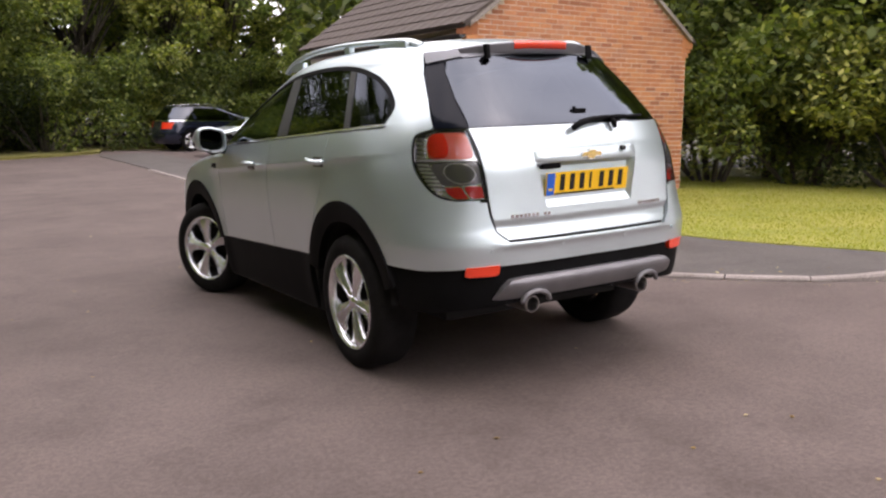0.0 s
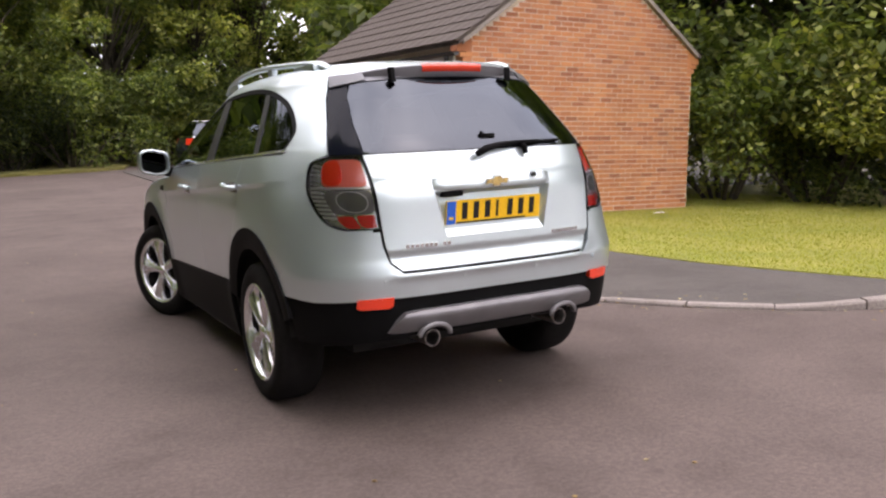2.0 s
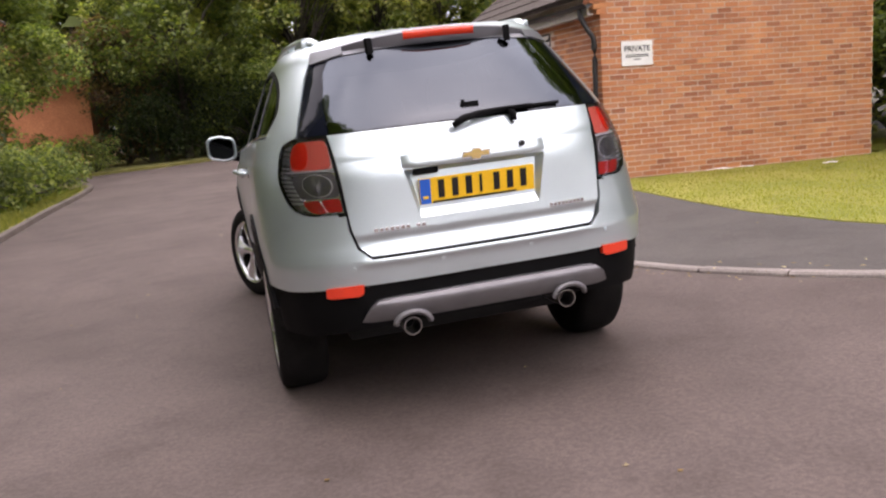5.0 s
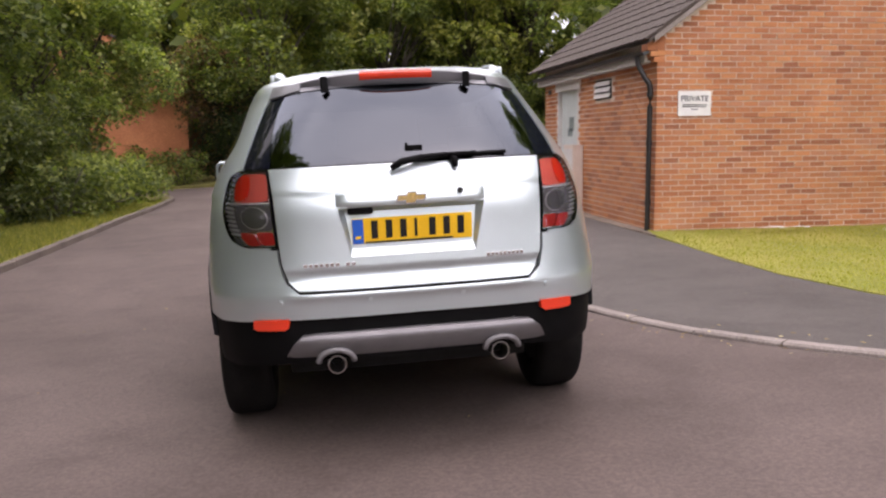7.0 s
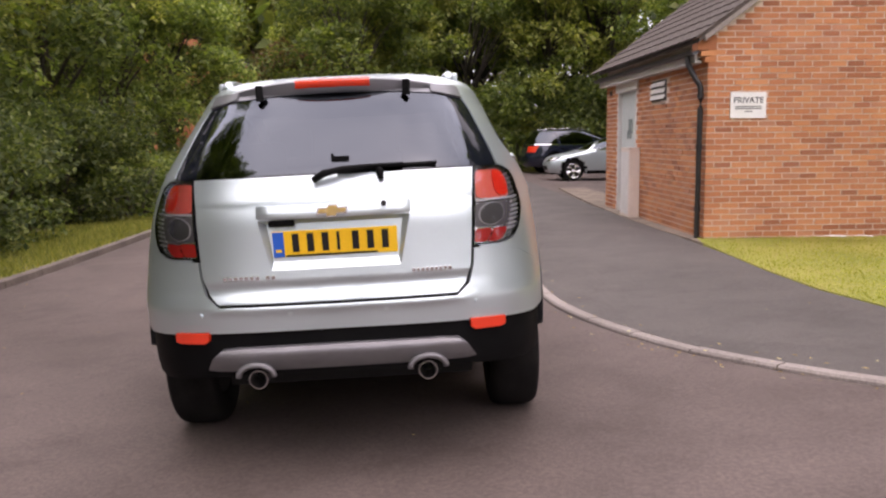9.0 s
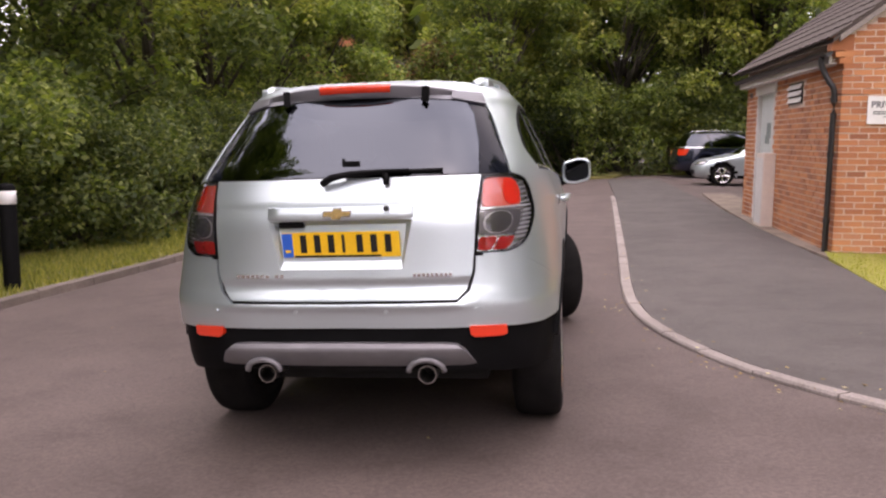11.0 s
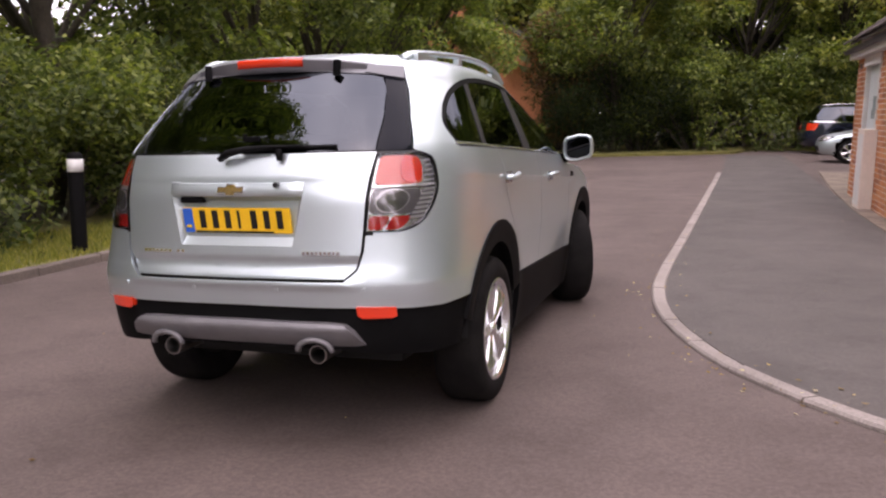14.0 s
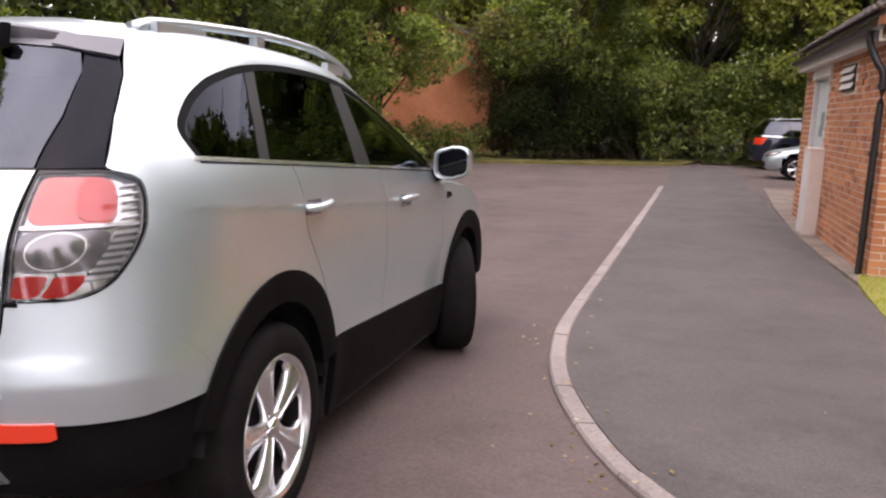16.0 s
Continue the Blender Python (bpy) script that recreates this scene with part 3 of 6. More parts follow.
def skin(s, z):
    X, Y, S = outline(z)
    a = abs(s)
    x, y = float(np.interp(a, S, X)), float(np.interp(a, S, Y))
    if x > 0.7:
        x += flare(y, z) + shoulder(y, z)
    return Vector((math.copysign(x, s) if s else 0.0, y, z))


def skin_at(s, z, d=0.0):
    p = skin(s, z)
    if d == 0.0:
        return p
    e = 0.006
    u = skin(s + e, z) - skin(s - e, z)
    v = skin(s, z + e) - skin(s, z - e)
    n = u.cross(v)
    n = n.normalized() if n.length else Vector((0, 0, 1))
    return p + n * d


def patch(poly, mode="s", side=1, d=0.0, thick=0.014, step=0.06, zstep=None, bulge=None):
    """A panel of the body's skin: poly of (u, z), u being x, y or the way along the outline."""
    zstep = zstep or step
    bm = bmesh.new()
    bm.faces.new([bm.verts.new((u, z, 0)) for u, z in poly])
    bm.normal_update()
    bmesh.ops.triangulate(bm, faces=bm.faces[:], ngon_method="EAR_CLIP")
    for ax, st in ((0, step), (1, zstep)):
        lo, hi = min(p[ax] for p in poly), max(p[ax] for p in poly)
        k = math.ceil(lo / st + 1e-6)
        while k * st < hi - 1e-5:
            co, no = [0, 0, 0], [0, 0, 0]
            co[ax], no[ax] = k * st, 1
            bmesh.ops.bisect_plane(bm, geom=bm.verts[:] + bm.edges[:] + bm.faces[:], dist=1e-5, plane_co=co, plane_no=no)
            k += 1

    def way(u, z):
        return s_of_x(u, z) if mode == "x" else (s_of_y(u, z, side) if mode == "y" else u)

    def place(u, z, dd):
        return skin_at(way(u, z), z, dd + (bulge(u, z) if bulge else 0.0))

    bm.verts.index_update()
    uv = [(v.co.x, v.co.y) for v in bm.verts]
    out, normal = [], []
    for u, z in uv:
        e = 0.005
        p = place(u, z, d)
        n = (skin(way(u + e, z), z) - skin(way(u - e, z), z)).cross(skin(way(u, z), z + e) - skin(way(u, z), z - e)) if not bulge else (place(u + e, z, d) - place(u - e, z, d)).cross(place(u, z + e, d) - place(u, z - e, d))
        n = n.normalized() if n.length > 1e-12 else Vector((0, -1, 0))
        if n.dot(p - Vector((0, min(max(p.y, 0.9), 3.6), 0.8 if p.z < 1.3 else 1.0))) < 0:
            n = -n
        out.append(p)
        normal.append(n)
    faces = [[v.index for v in f.verts] for f in bm.faces]
    rim = [(e.verts[0].index, e.verts[1].index, e.link_faces[0].index) for e in bm.edges if e.is_boundary]
    bm.free()
    fixed = []
    for f in faces:
        a, b, c = (out[i] for i in f[:3])
        g = Vector()
        for i in range(len(f)):
            g += out[f[i]].cross(out[f[(i + 1) % len(f)]])
        fixed.append(f if g.dot(normal[f[0]]) > 0 else f[::-1])
    verts = list(out)
    skirt = []
    if thick:
        back = {}
        for i, j, _ in rim:
            for k in (i, j):
                if k not in back:
                    back[k] = len(verts)
                    verts.append(place(*uv[k], d - thick))
        nxt = {(f[i], f[(i + 1) % len(f)]) for f in fixed for i in range(len(f))}
        for i, j, _ in rim:
            if (i, j) not in nxt:
                i, j = j, i
            skirt.append([j, i, back[i], back[j]])
    me = bpy.data.meshes.new("panel")
    me.from_pydata(verts, [], fixed + skirt)
    for p in me.polygons:
        p.use_smooth = True
    loops = []
    for p in me.polygons:
        flat = p.index >= len(fixed)
        for i in p.vertices:
            loops.append(p.normal.copy() if flat else normal[i])
    me.normals_split_custom_set(loops)
    return me


def joined(*meshes):
    """Several panels as one mesh, their normals kept."""
    V, F, N = [], [], []
    for me in meshes:
        b = len(V)
        V.extend(v.co.copy() for v in me.vertices)
        F.extend([b + i for i in p.vertices] for p in me.polygons)
        N.extend(c.vector.copy() for c in me.corner_normals)
    me = bpy.data.meshes.new("panel")
    me.from_pydata(V, [], F)
    for p in me.polygons:
        p.use_smooth = True
    me.normals_split_custom_set(N)
    return me


def panel(name, poly, material, parent, mode="y", side=1, d=0.0, thick=0.014, step=0.06, zstep=0.03, label="", bulge=None):
    if mode == "s" and side < 0:
        poly = [(-u, z) for u, z in poly]
    return part(name, patch(poly, mode, side, d, thick, step, zstep, bulge), material, parent, label)


def loft(z0, z1, n, keep=lambda p: True, d=0.0, m=72, cap=False):
    """Rings of the whole outline between two heights."""
    bm = bmesh.new()
    rows = []
    for i in range(n + 1):
        z = z0 + (z1 - z0) * i / n
        S = outline(z)[2][-1]
        row = []
        for k in range(2 * m):
            t = -1 + k / m
            row.append(bm.verts.new(skin_at(S * t * 0.9999, z, d)))
        rows.append(row)
    for A, B in zip(rows, rows[1:]):
        for k in range(2 * m):
            q = (A[k], A[(k + 1) % (2 * m)], B[(k + 1) % (2 * m)], B[k])
            c = sum((v.co for v in q), Vector()) / 4
            if keep(c):
                bm.faces.new(q)
    if cap:
        bm.faces.new(rows[-1])
    bmesh.ops.delete(bm, geom=[v for v in bm.verts if not v.link_faces], context="VERTS")
    return bm


def arc(cy, r, a0, a1, n=18, cz=HUB):
    return [(cy + r * math.cos(radians(a0 + (a1 - a0) * k / n)), cz + r * math.sin(radians(a0 + (a1 - a0) * k / n))) for k in range(n + 1)]


def dense(poly, n=6):
    """Rounded line through (u, z) points."""
    return [(p.x, p.y) for p in smooth_line([(a, b, 0) for a, b in poly], n)]


def in_arch(p, r):
    return any(math.hypot(p.y - yc, p.z - HUB) < r for yc in (REAR_AXLE, FRONT_AXLE))


CAR_POSE = pose(0.04, 0, 0.066, 0, -2.3, 0) @ pose(0, 0.88, 0.0, -1.25, 0, 0) @ pose(0, -0.88, 0)
car = thing("silver_suv", "silver sport utility car with dark tinted windows on the road", "car", m=CAR_POSE)

WIN_TOP = dense([(0.54, 1.285), (0.525, 1.375), (0.60, 1.450), (0.70, 1.508), (0.82, 1.553), (1.03, 1.596), (1.35, 1.615), (1.75, 1.60), (2.1, 1.555), (2.45, 1.45), (2.78, 1.315), (3.04, 1.165), (3.10, 1.115)])
LIGHT_OUT = dense([(0.265, 1.256), (0.312, 1.240), (0.322, 1.205), (0.290, 1.110), (0.225, 1.020), (0.165, 0.958), (0.105, 0.928), (0.03, 0.919)], 4)
SEAM = [(0.03, 0.913), (0.14, 0.895), (0.27, 0.825), (0.38, 0.745), (0.454, 0.675)]
R_ARCH, R_OPEN = 0.535, 0.43
WIN_TOP = [(y, z + 0.022 * (y - 0.88)) for y, z in WIN_TOP]


def belt(y):
    return 1.277 - 0.044 * (y - 0.53)


for side in (1, -1):
    # rear quarter with the pillars and the edge of the roof
    arch_in = [p for p in arc(REAR_AXLE, R_ARCH, 143.5, 40, 16)]
    frame_top = [(p[0], p[1]) for p in WIN_TOP]
    outer = [(3.20, 1.168), (3.04, 1.28), (2.76, 1.43), (2.50, 1.545), (2.30, 1.61), (2.16, 1.654), (1.4, 1.656)]
    q = ([(0.572, 1.640), (0.488, 1.53), (0.366, 1.40), (0.258, 1.268)] + LIGHT_OUT + SEAM + arch_in +
         [(1.225, 0.85), (1.125, 1.0), (1.092, belt(1.092) - 0.004), (0.54, 1.270)] + frame_top + outer)
    panel("rear_quarter", q, PAINT, car, side=side, zstep=0.012)
    panel("seam_filler", [(y, z + 0.02) for y, z in SEAM] + [(y, z - 0.02) for y, z in SEAM[::-1]], PAINT, car, side=side, d=-0.0015, thick=0.0)
    rear_door = panel("rear_door", arc(REAR_AXLE, R_ARCH, 38, 26, 4)[::-1] + [(1.30, 0.705), (1.232, 0.85), (1.132, 1.0), (1.099, belt(1.1) - 0.004), (1.985, belt(1.985) - 0.004), (2.02, 0.9), (2.0, 0.532), (1.395, 0.552)], PAINT, car, side=side, zstep=0.012)
    front_door = panel("front_door", [(1.992, belt(1.992) - 0.004), (2.027, 0.9), (2.007, 0.532), (3.01, 0.500), (3.025, 0.7), (3.02, 0.9), (3.05, belt(3.05) - 0.004)], PAINT, car, side=side, zstep=0.012)
    panel("front_wing", [(3.057, belt(3.05) - 0.004), (3.027, 0.9), (3.032, 0.7), (3.022, 0.502)] + arc(FRONT_AXLE, R_ARCH, 165, 20, 18) + [(4.3, 0.56), (4.3, 0.92), (4.0, 1.03), (3.6, 1.105), (3.2, 1.155)], PAINT, car, side=side)
    panel("wing_vent", [(3.09, 1.005), (3.10, 1.045), (3.20, 1.038), (3.21, 1.010)], CLAD, car, side=side, d=0.004, thick=0.006, label="small dark vent on the front wing")
    # glass and pillars
    wt = [p for p in WIN_TOP]

    def upper(y0, y1):
        a = [p for p in wt[6:] if y0 < p[0] < y1]
        z0 = float(np.interp(y0, [p[0] for p in wt[8:]], [p[1] for p in wt[8:]]))
        z1 = float(np.interp(y1, [p[0] for p in wt[8:]], [p[1] for p in wt[8:]]))
        return [(y0, z0)] + a + [(y1, z1)]

    qg = [(0.545, 1.275)] + [p for p in wt if p[0] < 1.04] + [(1.045, 1.602), (0.865, belt(0.865))]
    panel("quarter_glass", qg, SIDE_GLASS, car, side=side, d=-0.006, label="dark tinted quarter window")
    panel("c_pillar", [(0.87, belt(0.87)), (1.05, 1.602), (1.13, 1.612), (0.935, belt(0.935))], PILLAR, car, side=side, d=-0.003)
    panel("window", [(0.94, belt(0.94)), (1.135, 1.612)] + upper(1.14, 1.83) + [(1.73, belt(1.73))], SIDE_GLASS, rear_door, side=side, d=-0.006, label="dark tinted window")
    panel("b_pillar", [(1.735, belt(1.735)), (1.835, 1.618), (1.955, 1.605), (1.90, belt(1.90))], PILLAR, car, side=side, d=-0.003)
    panel("window", [(1.905, belt(1.905)), (1.96, 1.602)] + upper(1.965, 2.98) + [(2.98, belt(2.98))], TINT, front_door, side=side, d=-0.006)
    # black rubber round the upper edge of the glass
    ring = []
    for k, p in enumerate(wt):
        a, b = Vector(wt[max(k - 1, 0)]), Vector(wt[min(k + 1, len(wt) - 1)])
        t = (b - a).normalized()
        ring.append((p[0] + t.y * 0.024, p[1] - t.x * 0.024))
    panel("window_seal", wt + ring[::-1], CLAD, car, side=side, d=-0.001, thick=0.008, step=0.08, zstep=0.04, label="black rubber window seal")
    panel("mirror_sail", [(2.985, belt(2.985)), (2.985, 1.245), (3.05, 1.205), (3.09, belt(3.09))], GLOSSBLACK, car, side=side, d=-0.003)
    panel("belt_strip", [(0.52, belt(0.52)), (0.52, belt(0.52) + 0.013), (3.06, belt(3.06) + 0.013), (3.06, belt(3.06))], ALLOY, car, side=side, d=0.004, thick=0.01, step=0.12, label="bright strip under the windows")
    # black cladding
    for name, yc, a0, a1 in (("rear_arch_trim", REAR_AXLE, 164, 15), ("front_arch_trim", FRONT_AXLE, 165, 8)):
        panel(name, arc(yc, R_ARCH + 0.004, a0, a1, 26) + arc(yc, R_OPEN, a1, a0, 22), CLAD, car, side=side, d=0.008, thick=0.05, step=0.05, label="black plastic wheel arch trim")
    panel("sill_trim", [(1.405, 0.22), (1.40, 0.546), (2.0, 0.526), (3.0, 0.494), (3.08, 0.490), (3.06, 0.22)], CLAD, car, side=side, d=0.006, thick=0.04, label="black plastic sill")
    # door handles
    for door, y0, y1, zc in ((rear_door, 1.09, 1.30, 1.103), (front_door, 2.20, 2.42, 1.055)):
        bm = bmesh.new()
        pts = []
        for k in range(9):
            t = k / 8
            y = y0 + (y1 - y0) * t
            p = skin_at(s_of_y(y, zc, side), zc, 0.012 + 0.028 * math.sin(math.pi * t) ** 0.5)
            pts.append(p)
        tube(bm, pts, [0.012] + [0.017] * 7 + [0.012], 8, flat=0.9)
        part("handle", bm, PAINT, door, "silver door handle", smooth=True)
        # flat grey patch painted as the shaded hollow behind the handle
        panel("handle_cup", [(y0 + 0.03, zc - 0.035), (y0 + 0.03, zc + 0.02), (y1 - 0.05, zc + 0.02), (y1 - 0.05, zc - 0.035)], SMOKE, door, side=side, d=0.002, thick=0.004)

# roof, bonnet, nose
part("roof", loft(1.638, 1.728, 16, cap=True), PAINT, car, smooth=True, sharp=50)
part("bonnet", loft(0.93, 1.128, 10, keep=lambda p: p.y > 3.12 and (abs(p.x) < 0.8 or p.y > 4.3)), PAINT, car, smooth=True)
part("front_bumper", loft(0.26, 0.925, 10, keep=lambda p: p.y > 4.3 and not in_arch(p, 0.5)), PAINT, car, smooth=True)
bm = loft(1.13, 1.632, 12, keep=lambda p: p.y > 2.1 and abs(p.x) < 0.70 * (1.0 if p.z < 1.3 else 1.0 - (p.z - 1.3) * 0.35), d=-0.006)
part("windscreen", bm, TINT, car, smooth=True)
bm = loft(0.24, 1.245, 20, keep=lambda p: not in_arch(p, 0.5) and not (p.y < 0.7 and p.z < 0.45) and not (p.y < 0.3 and abs(p.x) < 0.36 and 0.81 < p.z < 1.13), d=-0.022)
part("inner_shell", bm, DARK, car, smooth=True)
# low boxes below the car, the last one added unseen, deepen its shadow
for name, dims in (("floor_pan", (-0.86, 0.86, 1.36, 3.1, 0.20, 0.36)), ("engine_tray", (-0.56, 0.56, 3.1, 4.35, 0.21, 0.40)), ("silencer", (-0.58, 0.58, 0.42, 1.36, 0.27, 0.48))):
    bm = bmesh.new()
    box(bm, *dims, 0.03)
    part(name, bm, DARK, car)
bm = bmesh.new()
cyl(bm, (-0.75, REAR_AXLE, HUB), (0.75, REAR_AXLE, HUB), 0.05)
part("rear_axle", bm, DARK, car)

# tailgate, with a recess for the plate
TG = [(0, 1.254), (0.597, 1.254), (0.585, 1.14), (0.573, 0.950), (0.565, 0.85), (0.545, 0.78), (0.50, 0.735), (0, 0.733), (0, 0.868), (0.27, 0.868), (0.318, 1.078), (0, 1.078)]


def gate_bulge(x, z):
    # ridge above the lower edge
    return -0.016 * max(0.0, min(1.0, (0.828 - z) / 0.03)) + 0.013 * max(0.0, min(1.0, (0.775 - z) / 0.03)) + 0.004 * max(0.0, min(1.0, (z - 1.138) / 0.02))


tailgate = part("tailgate", joined(patch(TG, "x", 1, 0.0, 0.014, 0.05, 0.022, gate_bulge), patch([(-u, z) for u, z in TG], "x", 1, 0.0, 0.014, 0.05, 0.022, gate_bulge)), PAINT, car)
bm = bmesh.new()
top, bot = 1.078, 0.868
fr = [(-0.318, top), (0.318, top), (0.27, bot), (-0.27, bot)]
bk = [(-0.285, top - 0.02), (0.285, top - 0.02), (0.262, bot + 0.035), (-0.262, bot + 0.035)]
A = [bm.verts.new(skin_at(s_of_x(x, z), z, -0.004)) for x, z in fr]
B = [bm.verts.new(Vector((x, 0.022 - (1.1 - z) * 0.12, z))) for x, z in bk]
for i in range(4):
    bm.faces.new((A[i], A[(i + 1) % 4], B[(i + 1) % 4], B[i]))
bm.faces.new(B)
bmesh.ops.recalc_face_normals(bm, faces=bm.faces[:])
part("plate_recess", bm, PAINT, tailgate)

# rear glass and its dark side pieces
gate_glass = panel("rear_glass", [(-0.590, 1.263), (0.590, 1.263), (0.579, 1.40), (0.546, 1.53), (0.50, 1.606), (0.25, 1.622), (0, 1.628), (-0.25, 1.622), (-0.50, 1.606), (-0.546, 1.53), (-0.579, 1.40)], PRIVACY, tailgate, "x", 1, 0.0, 0.01, 0.06, label="dark tinted rear window")
panel("glass_border", [(-0.597, 1.2565), (0.597, 1.2565), (0.595, 1.2625), (-0.595, 1.2625)], GLOSSBLACK, tailgate, "x", 1, -0.002, 0.01)
for side in (1, -1):
    wrap = [(s_of_x(0.594, 1.262), 1.262), (s_of_x(0.583, 1.40), 1.40), (s_of_x(0.55, 1.52), 1.52), (s_of_x(0.518, 1.592), 1.592),
            (s_of_y(0.512, 1.576), 1.576), (s_of_y(0.484, 1.53), 1.53), (s_of_y(0.362, 1.40), 1.40), (s_of_y(0.253, 1.264), 1.264)]
    panel("side_glass", wrap, CORNER_GLASS, car, "s", side, -0.003, 0.012, label="gloss black corner glass")

# spoiler over the rear window
def roof_z(x, y):
    """Height of the roof's skin over a point."""
    for z in np.arange(1.7275, 1.60, -0.0025):
        X, Y, S = outline(float(z))
        if Y[0] <= y <= Y[-1] and float(np.interp(y, Y, X)) >= abs(x):
            return float(z)
    return 1.60


def spoiler_edge(x):
    e = (abs(x) / 0.53) ** 2.6
    return 0.328 + 0.185 * e, 1.682 - 0.045 * e


bm = bmesh.new()
rows = []
for i in range(33):
    x = -0.53 + 1.06 * i / 32
    yr, zt = spoiler_edge(x)
    k = 1 - 0.5 * (abs(x) / 0.53) ** 5
    zg = float(np.interp(abs(x), [0, 0.25, 0.5, 0.53], [1.616, 1.612, 1.596, 1.592]))
    gp = skin_at(s_of_x(x, zg), zg, 0.004)
    yb, ym = max(0.78, yr + 0.2), max(0.58, yr + 0.12)
    sec = [(yb, roof_z(x, yb) + 0.004), (ym, max(roof_z(x, ym) + 0.005, zt + 0.008)), (yr + 0.05, zt + 0.005), (yr + 0.012, zt - 0.001), (yr, zt - 0.009), (yr + 0.004, zt - 0.046 * k), (yr + 0.012, zt - 0.060 * k), (gp.y, gp.z), (gp.y + 0.03, gp.z + 0.02)]
    rows.append([bm.verts.new((x, y, z)) for y, z in sec])
for A, B in zip(rows, rows[1:]):
    for k in range(len(A) - 1):
        f = bm.faces.new((A[k], A[k + 1], B[k + 1], B[k]))
        # rear and under faces take the grey with the shade in it
        f.material_index = 1 if k >= 3 else 0
bmesh.ops.recalc_face_normals(bm, faces=bm.faces[:])
for r in (rows[0], rows[-1]):
    bm.faces.new(r).material_index = 1
spoiler = part("spoiler", bm, [PAINT, SPOILER_SHADE], tailgate, smooth=True, sharp=45)
for side in (1, -1):
    end = [(0.44, 1.606), (0.518, 1.590)]
    end = [(s_of_x(u, z), z) for u, z in end] + [(s_of_y(0.512, 1.578), 1.578), (s_of_y(0.565, 1.634), 1.634), (s_of_x(0.44, 1.640), 1.640)]
    panel("spoiler_end", end, SPOILER_SHADE, spoiler, "s", side, 0.008, 0.012, 0.02, 0.02, label="spoiler end, overhang shade in its grey")
bm = bmesh.new()
rows = []
for i in range(13):
    x = -0.168 + 0.336 * i / 12
    yr, zt = spoiler_edge(x)
    rows.append([bm.verts.new((x, y, z)) for y, z in ((yr + 0.02, zt + 0.003), (yr - 0.002, zt - 0.003), (yr - 0.005, zt - 0.010), (yr - 0.001, zt - 0.038), (yr + 0.010, zt - 0.040))])
for A, B in zip(rows, rows[1:]):
    for k in range(4):
        bm.faces.new((A[k], A[k + 1], B[k + 1], B[k]))
bmesh.ops.recalc_face_normals(bm, faces=bm.faces[:])
part("high_brake_light", bm, REDREF, spoiler, "red high brake light", smooth=True)
for side in (1, -1):
    bm = bmesh.new()
    a, b = Vector((side * 0.333, 0.350, 1.664)), Vector((side * 0.330, 0.343, 1.592))
    box(bm, -0.016, 0.016, -0.010, 0.014, 0.0, (a - b).length, 0.007)
    bmesh.ops.transform(bm, matrix=Matrix.Translation(b) @ (a - b).to_track_quat("Z", "Y").to_matrix().to_4x4(), verts=[v for v in bm.verts])
    part("gate_hinge", bm, CLAD, tailgate, "black hinge cover", smooth=True, sharp=50)

# handle strip, badge, lock, lettering bars, wiper
bm = bmesh.new()
rows = []
for i in range(21):
    x = -0.322 + 0.644 * i / 20
    zt = 1.141 if abs(x) > 0.28 else 1.136
    zb = 1.076 + 0.008 * (abs(x) / 0.322) ** 2
    o = 0.002 + 0.02 * min(1.0, (0.322 - abs(x)) / 0.02)
    rows.append([bm.verts.new(skin_at(s_of_x(x, z), z, dd)) for z, dd in ((zt, 0.0), (zt - 0.008, o * 0.9), (1.106, o), (zb + 0.008, o), (zb, o - 0.006), (zb, -0.012))])
for A, B in zip(rows, rows[1:]):
    for k in range(5):
        bm.faces.new((A[k], A[k + 1], B[k + 1], B[k]))
bmesh.ops.recalc_face_normals(bm, faces=bm.faces[:])
part("gate_handle", bm, PAINT, tailgate, "silver bar over the number plate", smooth=True, sharp=40)
bm = bmesh.new()
box(bm, -0.275, -0.165, -0.016, 0.02, 1.048, 1.075, 0.008)
part("latch", bm, CLAD, tailgate)


def badge_mesh(grow, y0, y1):
    bm = bmesh.new()
    g = grow
    o = [(-0.066 - g, 0.013 + g), (-0.024, 0.013 + g), (-0.020, 0.027 + g), (0.026, 0.027 + g), (0.024, 0.013 + g), (0.070 + g, 0.013 + g), (0.062 + g, -0.013 - g), (0.020, -0.013 - g), (0.016, -0.027 - g), (-0.030, -0.027 - g), (-0.026, -0.013 - g), (-0.074 - g, -0.013 - g)]
    f = bm.faces.new([bm.verts.new((x, y0, z)) for x, z in o])
    r = bmesh.ops.extrude_face_region(bm, geom=[f])
    for v in r["geom"]:
        if isinstance(v, bmesh.types.BMVert):
            v.co.y = y1
    bmesh.ops.recalc_face_normals(bm, faces=bm.faces[:])
    return bm


badge = part("badge", badge_mesh(0.005, -0.052, -0.02), CHROME, tailgate, "chrome-edged emblem")
badge.location = (0.0, 0, 1.108)
badge.scale = (0.86, 1, 0.8)
part("badge_centre", badge_mesh(-0.002, -0.056, -0.045), GOLD, badge, "gold emblem centre")
for nm, r, x, z, m in (("lock", 0.012, 0.212, 1.127, INK),):
    bm = bmesh.new()
    cyl(bm, (x, -0.05, z), (x, -0.02, z), r, seg=14)
    part(nm, bm, m, tailgate)
